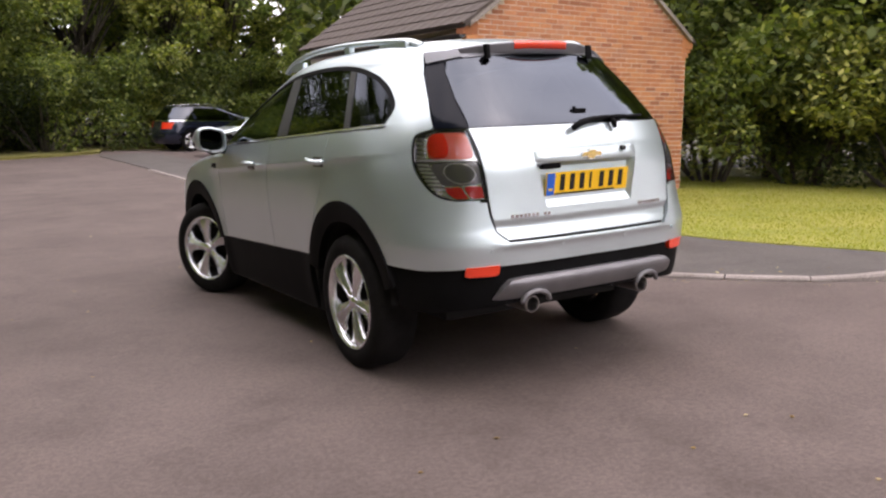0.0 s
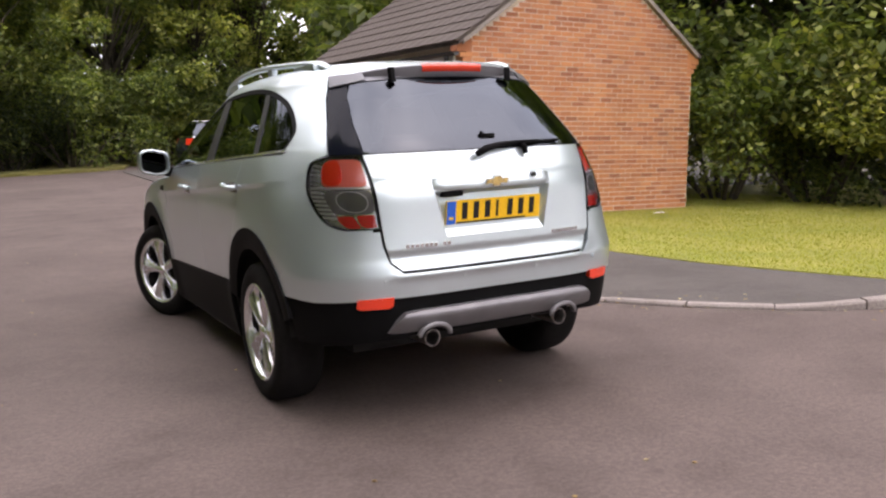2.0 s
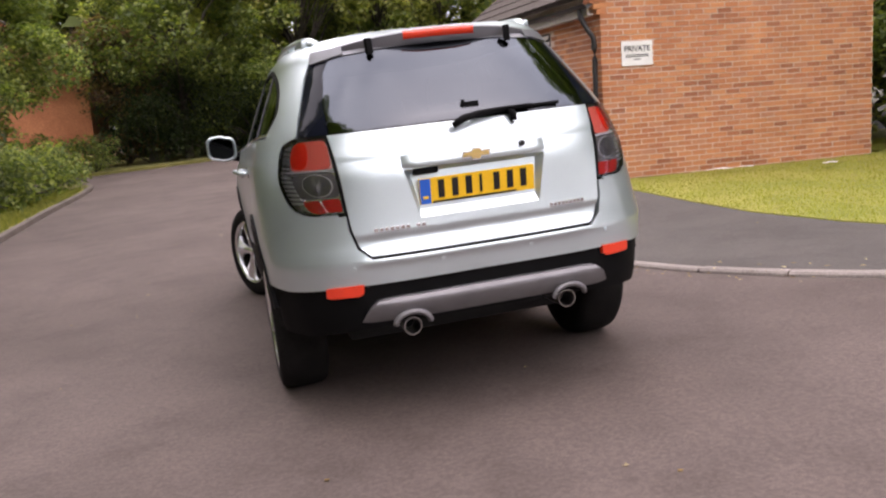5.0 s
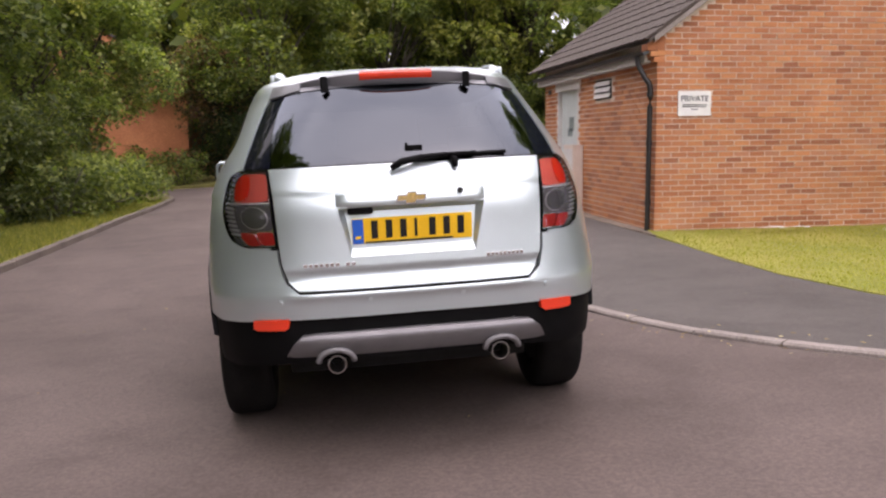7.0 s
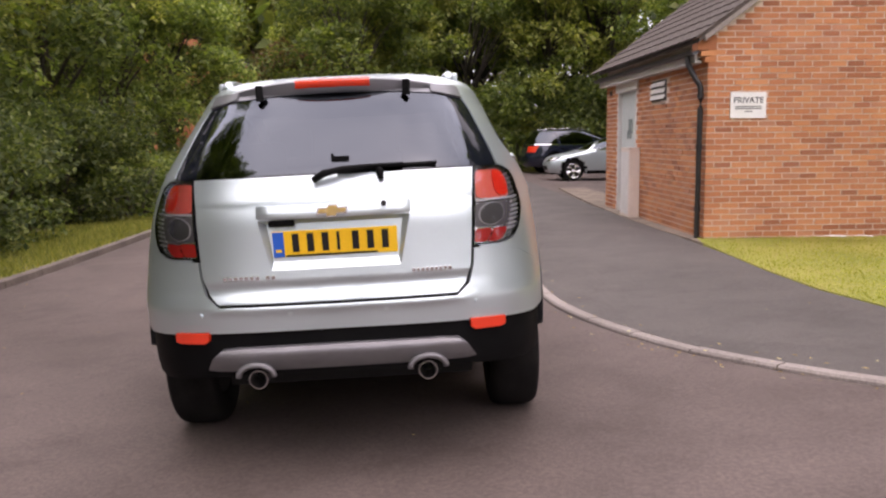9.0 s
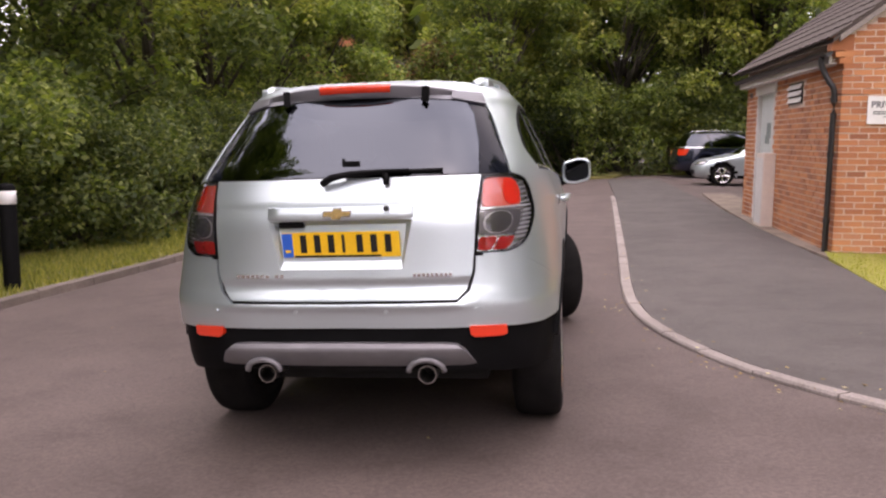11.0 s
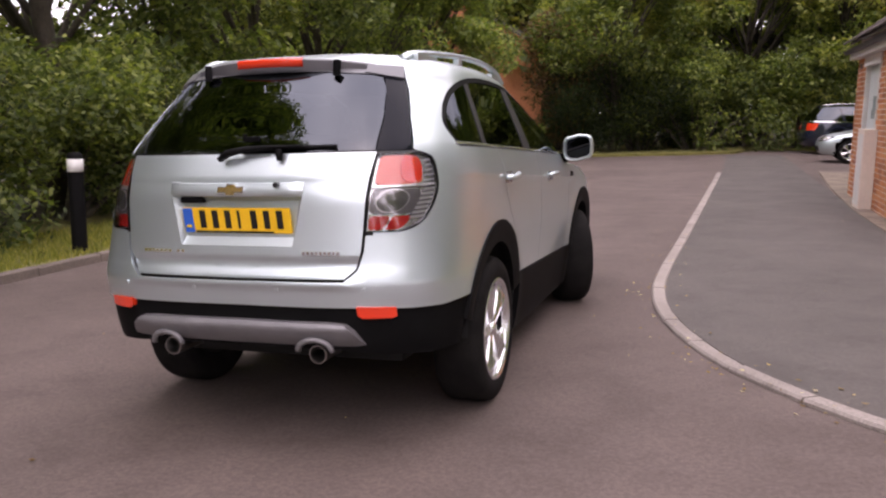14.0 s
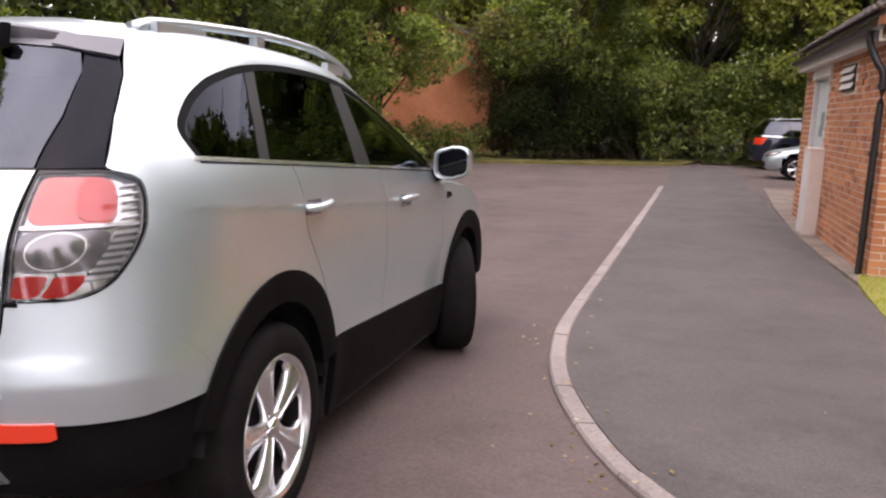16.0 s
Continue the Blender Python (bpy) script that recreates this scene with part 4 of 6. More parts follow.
for x0, x1, n in ((-0.475, -0.25, 10), (0.315, 0.485, 9)):
    for k in range(n):
        if n == 10 and k == 7:
            continue
        a = x0 + (x1 - x0) * k / n
        p = skin_at(s_of_x(a, 0.841), 0.841, 0.0)
        bm = bmesh.new()
        box(bm, a, a + (x1 - x0) / n * 0.78, p.y - 0.003, p.y + 0.004, 0.833, 0.849, 0.001)
        part("letter_bar", bm, CHROME, tailgate)


def on_gate(x, z, d):
    return skin_at(s_of_x(x, z), z, d)


bm = bmesh.new()
tube(bm, [on_gate(-0.075, 1.223, 0.03), on_gate(-0.03, 1.239, 0.05), on_gate(0.05, 1.255, 0.045), on_gate(0.16, 1.266, 0.035), on_gate(0.30, 1.272, 0.028)], [0.018, 0.021, 0.016, 0.011, 0.007], 10, flat=0.8)
wiper = part("wiper_arm", bm, CLAD, tailgate, "black rear wiper", smooth=True)
bm = bmesh.new()
tube(bm, [on_gate(0.02, 1.258, 0.012), on_gate(0.2, 1.272, 0.014), on_gate(0.44, 1.276, 0.012)], 0.009, 6)
part("wiper_blade", bm, CLAD, wiper)
bm = bmesh.new()
tube(bm, [on_gate(0.19, 1.262, 0.02), on_gate(0.203, 1.245, 0.03), on_gate(0.205, 1.218, 0.02)], [0.014, 0.017, 0.012], 8)
part("washer_jet", bm, CLAD, tailgate, smooth=True)
bm = bmesh.new()
p = on_gate(0.035, 1.317, 0.004)
box(bm, -0.038, 0.038, -0.008, 0.01, -0.011, 0.011, 0.004, Matrix.Translation(p))
box(bm, -0.038, -0.026, -0.008, 0.01, 0.006, 0.022, 0.003, Matrix.Translation(p))
part("glass_catch", bm, CLAD, gate_glass)

# number plate: bars stand for its writing
plate = part("number_plate", mesh_of((lambda b: (box(b, -0.26, 0.26, -0.006, 0.004, -0.0555, 0.0555, 0.002), b)[1])(bmesh.new())), PLATE_Y, tailgate, "yellow number plate with a blue band")
plate.matrix_local = pose(0, -0.012, 0.975, 10, 0, 0)
bm = bmesh.new()
box(bm, -0.2585, -0.212, -0.0085, -0.006, -0.054, 0.054)
part("country_band", bm, PLATE_B, plate, "blue band")
bm = bmesh.new()
box(bm, -0.247, -0.224, -0.0105, -0.0085, -0.032, -0.020)
part("band_mark", bm, PLATE_Y, plate)
x = -0.178
for k in range(7):
    w = 0.012 if k == 3 else 0.028
    bm = bmesh.new()
    box(bm, x, x + w, -0.0085, -0.006, -0.034, 0.045)
    part("bar", bm, INK, plate)
    x += w + (0.052 if k == 3 else 0.034)
bm = bmesh.new()
box(bm, -0.205, 0.175, -0.0085, -0.006, -0.054, -0.046)
part("maker_strip", bm, INK, plate)

# rear bumper: silver above, black below, skid plate
top = [(0.0, 0.720), (0.50, 0.722), (0.556, 0.772), (0.578, 0.85), (0.583, 0.914)]
b = [(s_of_x(u, z), z) for u, z in top]
b += [(s_of_y(y, z), z) for y, z in SEAM]
b += [(s_of_y(y, z), z) for y, z in arc(REAR_AXLE, R_ARCH, 144.5, 151.5, 3)]
b += [(s_of_y(0.20, 0.602), 0.602), (s_of_x(0.76, 0.606), 0.606), (s_of_x(0.60, 0.614), 0.614), (0.0, 0.616)]


def lip(u, z):
    return 0.012 * math.exp(-((z - 0.712) / 0.02) ** 2) * min(1.0, max(0.0, (0.58 - abs(u)) / 0.1))


bumper = part("rear_bumper", joined(patch(b, "s", 1, 0.0, 0.02, 0.05, 0.025, lip), patch([(-u, z) for u, z in b], "s", 1, 0.0, 0.02, 0.05, 0.025, lip)), PAINT, car)
lower = [(0.0, 0.613)] + [(s_of_x(0.60, 0.611), 0.611), (s_of_x(0.76, 0.603), 0.603), (s_of_y(0.20, 0.599), 0.599)] + [(s_of_y(y, z), z) for y, z in arc(REAR_AXLE, R_ARCH - 0.01, 152.5, 176, 6)] + [(s_of_y(0.20, 0.385), 0.385), (s_of_x(0.62, 0.405), 0.405), (s_of_x(0.4, 0.425), 0.425), (0, 0.43)]
part("bumper_cladding", joined(patch(lower, "s", 1, -0.014, 0.02, 0.05, 0.04), patch([(-u, z) for u, z in lower], "s", 1, -0.014, 0.02, 0.05, 0.04)), CLAD, car, "black plastic lower bumper")
sk = [(0.0, 0.552), (0.42, 0.550), (0.497, 0.544), (0.532, 0.515), (0.575, 0.45), (0.50, 0.432), (0.43, 0.43), (0.41, 0.455), (0.36, 0.465), (0.31, 0.455), (0.29, 0.43), (0.0, 0.438)]
sk = [(s_of_x(u, z), z) for u, z in sk]


def skid_bulge(u, z):
    # rounded upper edge, then drawn in towards the ground
    return 0.014 - 0.020 * max(0.0, min(1.0, (z - 0.528) / 0.025)) ** 2 - 0.050 * max(0.0, (0.525 - z) / 0.09) ** 1.3


skid = part("skid_plate", joined(patch(sk, "s", 1, 0.018, 0.045, 0.05, 0.012, skid_bulge), patch([(-u, z) for u, z in sk], "s", 1, 0.018, 0.045, 0.05, 0.012, skid_bulge)), SKID, car, "dull silver skid plate")
for side in (1, -1):
    panel("reflector", [(s_of_x(0.548, 0.622), 0.622), (s_of_x(0.70, 0.617), 0.617), (s_of_x(0.702, 0.578), 0.578), (s_of_x(0.685, 0.571), 0.571), (s_of_x(0.57, 0.572), 0.572), (s_of_x(0.552, 0.584), 0.584)], REDREF, car, "s", side, 0.008, 0.03, 0.03, label="orange-red reflector")
    # exhaust
    bm = bmesh.new()
    lathe(bm, [(0.036, 0.28), (0.040, 0.0), (0.042, -0.012), (0.040, -0.018), (0.036, -0.018), (0.032, -0.008), (0.030, 0.2)], 28, "y", (side * 0.36, 0.0, 0.405))
    bmesh.ops.recalc_face_normals(bm, faces=bm.faces[:])
    pipe = part("tailpipe", bm, STEEL, car, "chrome tailpipe", smooth=True, sharp=50)
    bm = bmesh.new()
    cyl(bm, (side * 0.36, 0.10, 0.405), (side * 0.36, 0.12, 0.405), 0.031, seg=20)
    part("pipe_inside", bm, DARK, pipe)
    bm = bmesh.new()
    tube(bm, [skin_at(s_of_x(side * (0.36 + 0.075 * math.cos(a)), 0.46), 0.432 + 0.05 * math.sin(a), 0.0).lerp(skin_at(s_of_x(side * (0.36 + 0.075 * math.cos(a)), 0.46), 0.432 + 0.05 * math.sin(a), 0.03), 0.75) for a in [math.pi * k / 12 for k in range(13)]], 0.013, 8)
    part("pipe_surround", bm, SKID, skid, smooth=True)
for x in (-0.58, -0.2, 0.2, 0.58):
    bm = bmesh.new()
    cyl(bm, skin_at(s_of_x(x, 0.69), 0.69, 0.0), skin_at(s_of_x(x, 0.69), 0.69, 0.0075), 0.010, seg=12)
    part("parking_sensor", bm, PAINT, bumper)


# tail lights
def light_at(u, v):
    z = 0.924 + (1.256 - 0.924) * v
    xi = float(np.interp(z, [0.924, 1.256], [0.580, 0.604]))
    zs, ys = [p[1] for p in LIGHT_OUT[::-1]], [p[0] for p in LIGHT_OUT[::-1]]
    yo = float(np.interp(z, zs, ys)) - 0.006
    a, c = s_of_x(xi, z), s_of_y(yo, z)
    return (a + (c - a) * u, z)


def blob(u0, u1, v0, v1, n=24, power=0.6):
    o = []
    for k in range(n):
        t = math.tau * k / n
        c, sn = math.cos(t), math.sin(t)
        o.append(light_at((u0 + u1) / 2 + (u1 - u0) / 2 * math.copysign(abs(c) ** power, c), (v0 + v1) / 2 + (v1 - v0) / 2 * math.copysign(abs(sn) ** power, sn)))
    return o


for side in (1, -1):
    rim = [light_at(0, v / 12) for v in range(13)] + [light_at(u / 6, 1) for u in range(1, 7)] + [light_at(1, 1 - v / 12) for v in range(1, 13)]
    lamp = panel("tail_light", rim, LAMPBASE, car, "s", side, -0.022, 0.02, 0.03, label="tail light with red and clear lenses")
    panel("red_lamp", blob(0.05, 0.76, 0.595, 0.965, power=0.32), PINKLENS, lamp, "s", side, -0.010, 0.014, 0.02, label="pale red lens")
    panel("red_lamp_core", blob(0.40, 0.75, 0.61, 0.955, power=0.8), RED_CORE, lamp, "s", side, -0.005, 0.010, 0.02, label="bright red round lens")
    panel("divider", [light_at(0.02, 0.555), light_at(0.02, 0.585), light_at(0.95, 0.595), light_at(0.95, 0.57)], LAMP_FIN, lamp, "s", side, -0.004, 0.012, 0.03, label="bright bar across the lamp")
    panel("smoked_lamp", blob(0.03, 0.74, 0.225, 0.55, power=0.35), SMOKE, lamp, "s", side, -0.012, 0.010, 0.02, label="smoked lamp chamber")
    panel("lamp_ring", blob(0.10, 0.58, 0.24, 0.54, power=0.95), LAMP_FIN, lamp, "s", side, -0.009, 0.006, 0.02, label="bright ring")
    panel("lamp_bowl", blob(0.115, 0.565, 0.25, 0.53, power=0.95), LAMP_BOWL, lamp, "s", side, -0.007, 0.008, 0.02, label="round clear lamp")
    panel("red_lamp", blob(0.05, 0.36, 0.035, 0.205, power=0.35), REDLENS, lamp, "s", side, -0.008, 0.016, 0.02, label="red lens")
    panel("red_lamp", blob(0.40, 0.72, 0.035, 0.20, power=0.35), REDLENS, lamp, "s", side, -0.008, 0.016, 0.02, label="red lens")
    for k in range(7):
        v0 = 0.16 + 0.057 * k
        panel("lamp_fin", [light_at(0.70 + 0.012 * k, v0), light_at(0.955, v0 + 0.012), light_at(0.955, v0 + 0.040), light_at(0.70 + 0.012 * k, v0 + 0.030)], LAMP_FIN, lamp, "s", side, -0.006, 0.012, 0.03)
    panel("fin_backing", [light_at(0.72, 0.15), light_at(0.78, 0.55), light_at(0.965, 0.56), light_at(0.965, 0.17)], LAMP_DARK, lamp, "s", side, -0.017, 0.004, 0.03)
    for k in range(5):
        v0 = 0.63 + 0.062 * k
        panel("lamp_fin", [light_at(0.80, v0), light_at(0.95, v0 + 0.01), light_at(0.95, v0 + 0.022), light_at(0.80, v0 + 0.012)], LAMP_FIN, lamp, "s", side, -0.008, 0.012, 0.03)
    edge = [light_at(0, v / 12) for v in range(13)] + [light_at(u / 6, 1) for u in range(1, 7)] + [light_at(1, 1 - v / 12) for v in range(1, 13)]
    ring = [light_at(0.022, 0.020 + 0.95 * v / 12) for v in range(13)] + [light_at(0.022 + 0.950 * u / 6, 0.978) for u in range(1, 7)] + [light_at(0.972, 0.978 - 0.955 * v / 12) for v in range(1, 13)]
    bm = bmesh.new()
    sg = side
    A = [bm.verts.new(skin_at(sg * s, z, 0.003)) for s, z in edge]
    B = [bm.verts.new(skin_at(sg * s, z, 0.003)) for s, z in ring]
    C = [bm.verts.new(skin_at(sg * s, z, -0.02)) for s, z in edge]
    for k in range(len(A)):
        j = (k + 1) % len(A)
        bm.faces.new((A[k], A[j], B[j], B[k]))
        bm.faces.new((A[k], C[k], C[j], A[j]))
    bmesh.ops.recalc_face_normals(bm, faces=bm.faces[:])
    part("lamp_gasket", bm, GLOSSBLACK, lamp)
    panel("lens", rim, CLEAR, lamp, "s", side, 0.001, 0.0, 0.03, label="clear cover")


# wheels
def wheel_thing(parent, m):
    w = part("tyre", tyre_me, RUBBER, parent, "black road tyre")
    w.matrix_local = m
    part("rim", rim_me, ALLOY, w, "silver five-spoke alloy")
    part("barrel", barrel_me, RUBBER, w)
    part("brake_disc", disc_me, DARK, w)
    part("hub_cap", cap_me, CHROME, w)
    return w


bm = bmesh.new()
lathe(bm, [(0.236, -0.10), (0.262, -0.117), (0.30, -0.1205), (0.335, -0.112), (0.350, -0.098), (0.3575, -0.075), (0.360, -0.04), (0.360, 0.04), (0.3575, 0.075), (0.350, 0.098), (0.335, 0.112), (0.30, 0.1205), (0.262, 0.117), (0.236, 0.10)], 72, "x")
bmesh.ops.recalc_face_normals(bm, faces=bm.faces[:])
tyre_me = mesh_of(bm, "tyre", True)
bm = bmesh.new()
lathe(bm, [(0.236, -0.10), (0.225, -0.09), (0.21, 0.0), (0.222, 0.075), (0.232, 0.080)], 64, "x")
bmesh.ops.recalc_face_normals(bm, faces=bm.faces[:])
barrel_me = mesh_of(bm, "barrel", True)
bm = bmesh.new()
lathe(bm, [(0.226, 0.080), (0.234, 0.094), (0.240, 0.100), (0.250, 0.108), (0.253, 0.114), (0.248, 0.118), (0.238, 0.114), (0.229, 0.100), (0.226, 0.080)], 64, "x")
for k in range(5):
    a = math.tau * k / 5 + math.pi / 2
    rows = []
    for r, w, x1, ridge in ((0.018, 0.030, 0.090, 0.0), (0.050, 0.030, 0.095, 0.002), (0.09, 0.033, 0.098, 0.004), (0.14, 0.044, 0.100, 0.006), (0.19, 0.066, 0.101, 0.007), (0.218, 0.088, 0.100, 0.006), (0.236, 0.108, 0.098, 0.004)):
        row = []
        for t, dx in ((-1.0, -0.034), (-0.96, -0.012), (-0.86, -0.006), (-0.10, ridge - 0.001), (-0.05, ridge + 0.003), (0.05, ridge + 0.003), (0.10, ridge - 0.001), (0.86, -0.006), (0.96, -0.012), (1.0, -0.034)):
            c = Vector((x1 + dx, 0, w * t))
            c.y = math.sqrt(max(r * r - c.z * c.z, 0.0)) if r > 0.2 else r
            row.append(bm.verts.new(Matrix.Rotation(a, 3, "X") @ c))
        rows.append(row)
    for A, B in zip(rows, rows[1:]):
        for i in range(9):
            bm.faces.new((A[i], A[i + 1], B[i + 1], B[i]))
bmesh.ops.recalc_face_normals(bm, faces=bm.faces[:])
rim_me = mesh_of(bm, "rim", True)
rim_me.set_sharp_from_angle(angle=radians(40))
bm = bmesh.new()
lathe(bm, [(0.0001, 0.02), (0.16, 0.02), (0.16, -0.02), (0.20, -0.03), (0.21, -0.09), (0.001, -0.09)], 40, "x")
bmesh.ops.recalc_face_normals(bm, faces=bm.faces[:])
disc_me = mesh_of(bm, "disc")
bm = bmesh.new()
lathe(bm, [(0.0001, 0.107), (0.022, 0.106), (0.034, 0.100), (0.038, 0.085), (0.045, 0.06)], 28, "x")
for k in range(5):
    a = math.tau * (k + 0.5) / 5
    cyl(bm, (0.06, 0.055 * math.cos(a), 0.055 * math.sin(a)), (0.094, 0.055 * math.cos(a), 0.055 * math.sin(a)), 0.009, seg=8)
bmesh.ops.recalc_face_normals(bm, faces=bm.faces[:])
cap_me = mesh_of(bm, "cap", True)
STEER = 24
SEAT = Matrix.Diagonal((1.02, 1.022, 1.022, 1))
wheel_thing(car, pose(0.80, REAR_AXLE, HUB - 0.012, 17, 0, 0) @ SEAT)
wheel_thing(car, pose(-0.80, REAR_AXLE, HUB - 0.012, -24, 0, 180) @ SEAT)
wheel_thing(car, pose(0.815, FRONT_AXLE + 0.01, HUB - 0.012, 40, 0, STEER) @ SEAT)
wheel_thing(car, pose(-0.815, FRONT_AXLE + 0.01, HUB - 0.012, 10, 0, 180 + STEER) @ SEAT)
# wheel housings
for yc in (REAR_AXLE, FRONT_AXLE):
    for side in (1, -1):
        bm = bmesh.new()
        rows = [[bm.verts.new((x, yc + 0.46 * math.cos(a), HUB + 0.46 * math.sin(a))) for a in [math.pi * (0.03 + 0.94 * k / 20) for k in range(21)]] for x in (side * 0.58, side * 0.895)]
        for k in range(20):
            bm.faces.new((rows[0][k], rows[0][k + 1], rows[1][k + 1], rows[1][k]))
        bm.faces.new(rows[0])
        part("wheel_housing", bm, DARK, car, smooth=True, sharp=60)

# mirrors
for side in (1, -1):
    bm = bmesh.new()
    rows = []
    for y, sx, sz in ((2.840, 0.80, 0.78), (2.806, 0.83, 0.81), (2.798, 0.90, 0.90), (2.803, 0.97, 0.97), (2.83, 1.0, 1.0), (2.89, 0.96, 0.94), (2.95, 0.82, 0.78), (2.99, 0.55, 0.5), (3.0, 0.2, 0.15)):
        rows.append([bm.verts.new((side * (1.02 + 0.105 * sx * math.copysign(abs(math.cos(t)) ** 0.55, math.cos(t))), y, 1.225 + 0.088 * sz * math.copysign(abs(math.sin(t)) ** 0.5, math.sin(t)) - (0.012 if math.cos(t) < 0 else 0))) for t in [math.tau * k / 28 for k in range(28)]])
    for A, B in zip(rows, rows[1:]):
        for k in range(28):
            bm.faces.new((A[k], A[(k + 1) % 28], B[(k + 1) % 28], B[k]))
    bm.faces.new(rows[-1])
    bmesh.ops.recalc_face_normals(bm, faces=bm.faces[:])
    mir = part("door_mirror", bm, PAINT, car, "silver door mirror", smooth=True, sharp=50)
    bm = bmesh.new()
    bm.faces.new([bm.verts.new((side * (1.02 + 0.084 * math.copysign(abs(math.cos(t)) ** 0.55, math.cos(t))), 2.812, 1.225 + 0.069 * math.copysign(abs(math.sin(t)) ** 0.5, math.sin(t)) - (0.012 if math.cos(t) < 0 else 0))) for t in [math.tau * k / 28 for k in range(28)]])
    for v in bm.verts:
        v.co.y += 0.018 + 0.12 * (v.co.x - side * 1.02) * side * -1 - 0.03 * (v.co.z - 1.225)
    part("mirror_glass", bm, MIRROR, mir, "mirror glass")
    bm = bmesh.new()
    tube(bm, [(side * 0.88, 2.93, 1.14), (side * 0.93, 2.92, 1.155), (side * 0.99, 2.90, 1.16)], [0.04, 0.034, 0.03], 10)
    part("mirror_foot", bm, CLAD, mir, smooth=True)

# roof rails
for side in (1, -1):
    pts = smooth_line([(side * 0.53, 0.66, 1.680), (side * 0.545, 0.76, 1.712), (side * 0.56, 1.05, 1.735), (side * 0.575, 1.5, 1.753), (side * 0.58, 1.95, 1.745), (side * 0.575, 2.25, 1.708), (side * 0.565, 2.42, 1.658)], 5)
    n = len(pts)
    bm = bmesh.new()
    tube(bm, pts, [0.021 + 0.012 * (1 - min(1, k / 7)) for k in range(n)], 10, flat=0.75)
    rail = part("roof_rail", bm, PAINT, car, "silver roof rail", smooth=True)
    for y, z, hl in ((0.86, 1.695, 0.15), (1.42, 1.735, 0.035), (2.20, 1.685, 0.10)):
        bm = bmesh.new()
        box(bm, side * 0.57 - 0.018, side * 0.57 + 0.018, y - hl, y + hl, 1.65, z + 0.02, 0.01)
        part("rail_foot", bm, PAINT, rail)

# cabin
for x in (-0.38, 0.38):
    bm = bmesh.new()
    box(bm, x - 0.24, x + 0.24, 1.75, 2.35, 0.55, 0.75, 0.06)
    box(bm, x - 0.24, x + 0.24, 1.60, 1.80, 0.65, 1.30, 0.07)
    seat = part("front_seat", bm, TRIMGREY, car, "dark cloth seat")
    bm = bmesh.new()
    box(bm, x - 0.13, x + 0.13, 1.62, 1.72, 1.34, 1.52, 0.04)
    part("headrest", bm, TRIMGREY, seat)
bm = bmesh.new()
box(bm, -0.68, 0.68, 0.78, 1.30, 0.55, 0.75, 0.06)
box(bm, -0.68, 0.68, 0.68, 0.88, 0.65, 1.22, 0.07)
bench = part("rear_bench", bm, TRIMGREY, car, "dark cloth rear bench")
for x in (-0.42, 0.42):
    bm = bmesh.new()
    box(bm, x - 0.13, x + 0.13, 0.70, 0.80, 1.25, 1.42, 0.04)
    part("headrest", bm, TRIMGREY, bench)
bm = bmesh.new()
box(bm, -0.72, 0.72, 2.65, 3.2, 0.7, 1.12, 0.08)
part("dashboard", bm, TRIMGREY, car)
bm = bmesh.new()
ring = [(0.38 + 0.18 * math.cos(t), 2.55 - 0.06 * math.sin(t), 1.05 + 0.17 * math.sin(t)) for t in [math.tau * k / 24 for k in range(24)]]
tube(bm, ring, 0.014, 6, closed=True)
part("steering_wheel", bm, CLAD, car)
bm = bmesh.new()
box(bm, -0.66, 0.66, 0.12, 0.68, 0.70, 0.74, 0.01)
part("boot_floor", bm, TRIMGREY, car)
part("headlining", loft(1.632, 1.720, 6, cap=True, d=-0.02), TRIMGREY, car)


# ---- trees, hedges ----
def leaf_mat(name, dark, mid, light):
    m = mat(name, mid, 0.55)
    g = node(m, "ShaderNodeNewGeometry")
    r = ramp(m, g.outputs["Random Per Island"], [(0.0, dark), (0.55, mid), (1.0, light)])
    oi = node(m, "ShaderNodeObjectInfo")
    hue = node(m, "ShaderNodeHueSaturation")
    mr = node(m, "ShaderNodeMapRange")
    mr.inputs["To Min"].default_value, mr.inputs["To Max"].default_value = 0.75, 1.25
    link(m, oi.outputs["Random"], mr.inputs["Value"])
    link(m, mr.outputs[0], hue.inputs["Value"])
    link(m, r.outputs[0], hue.inputs["Color"])
    b = bsdf(m)
    link(m, hue.outputs[0], b.inputs["Base Color"])
    b.inputs["Roughness"].default_value = 0.68
    b.inputs["Specular IOR Level"].default_value = 0.25
    tl = node(m, "ShaderNodeBsdfTranslucent")
    mul = blend(m, "MULTIPLY", 1.0, hue.outputs[0], (1.3, 1.5, 0.5))
    link(m, mul.outputs[0], tl.inputs["Color"])
    mx = node(m, "ShaderNodeMixShader")
    mx.inputs[0].default_value = 0.45
    out = [n for n in m.node_tree.nodes if n.type == "OUTPUT_MATERIAL"][0]
    link(m, b.outputs[0], mx.inputs[1])
    link(m, tl.outputs[0], mx.inputs[2])
    link(m, mx.outputs[0], out.inputs["Surface"])
    return m


LEAF = leaf_mat("leaves_mid", (0.080, 0.106, 0.042), (0.148, 0.184, 0.060), (0.335, 0.352, 0.112))
LEAF_Y = leaf_mat("leaves_yellow", (0.127, 0.151, 0.048), (0.292, 0.316, 0.102), (0.568, 0.531, 0.180))
LEAF_D = leaf_mat("leaves_dark", (0.047, 0.066, 0.030), (0.105, 0.130, 0.052), (0.235, 0.255, 0.095))
LEAF_R = leaf_mat("leaves_copper", (0.067, 0.040, 0.032), (0.136, 0.081, 0.059), (0.316, 0.191, 0.114))
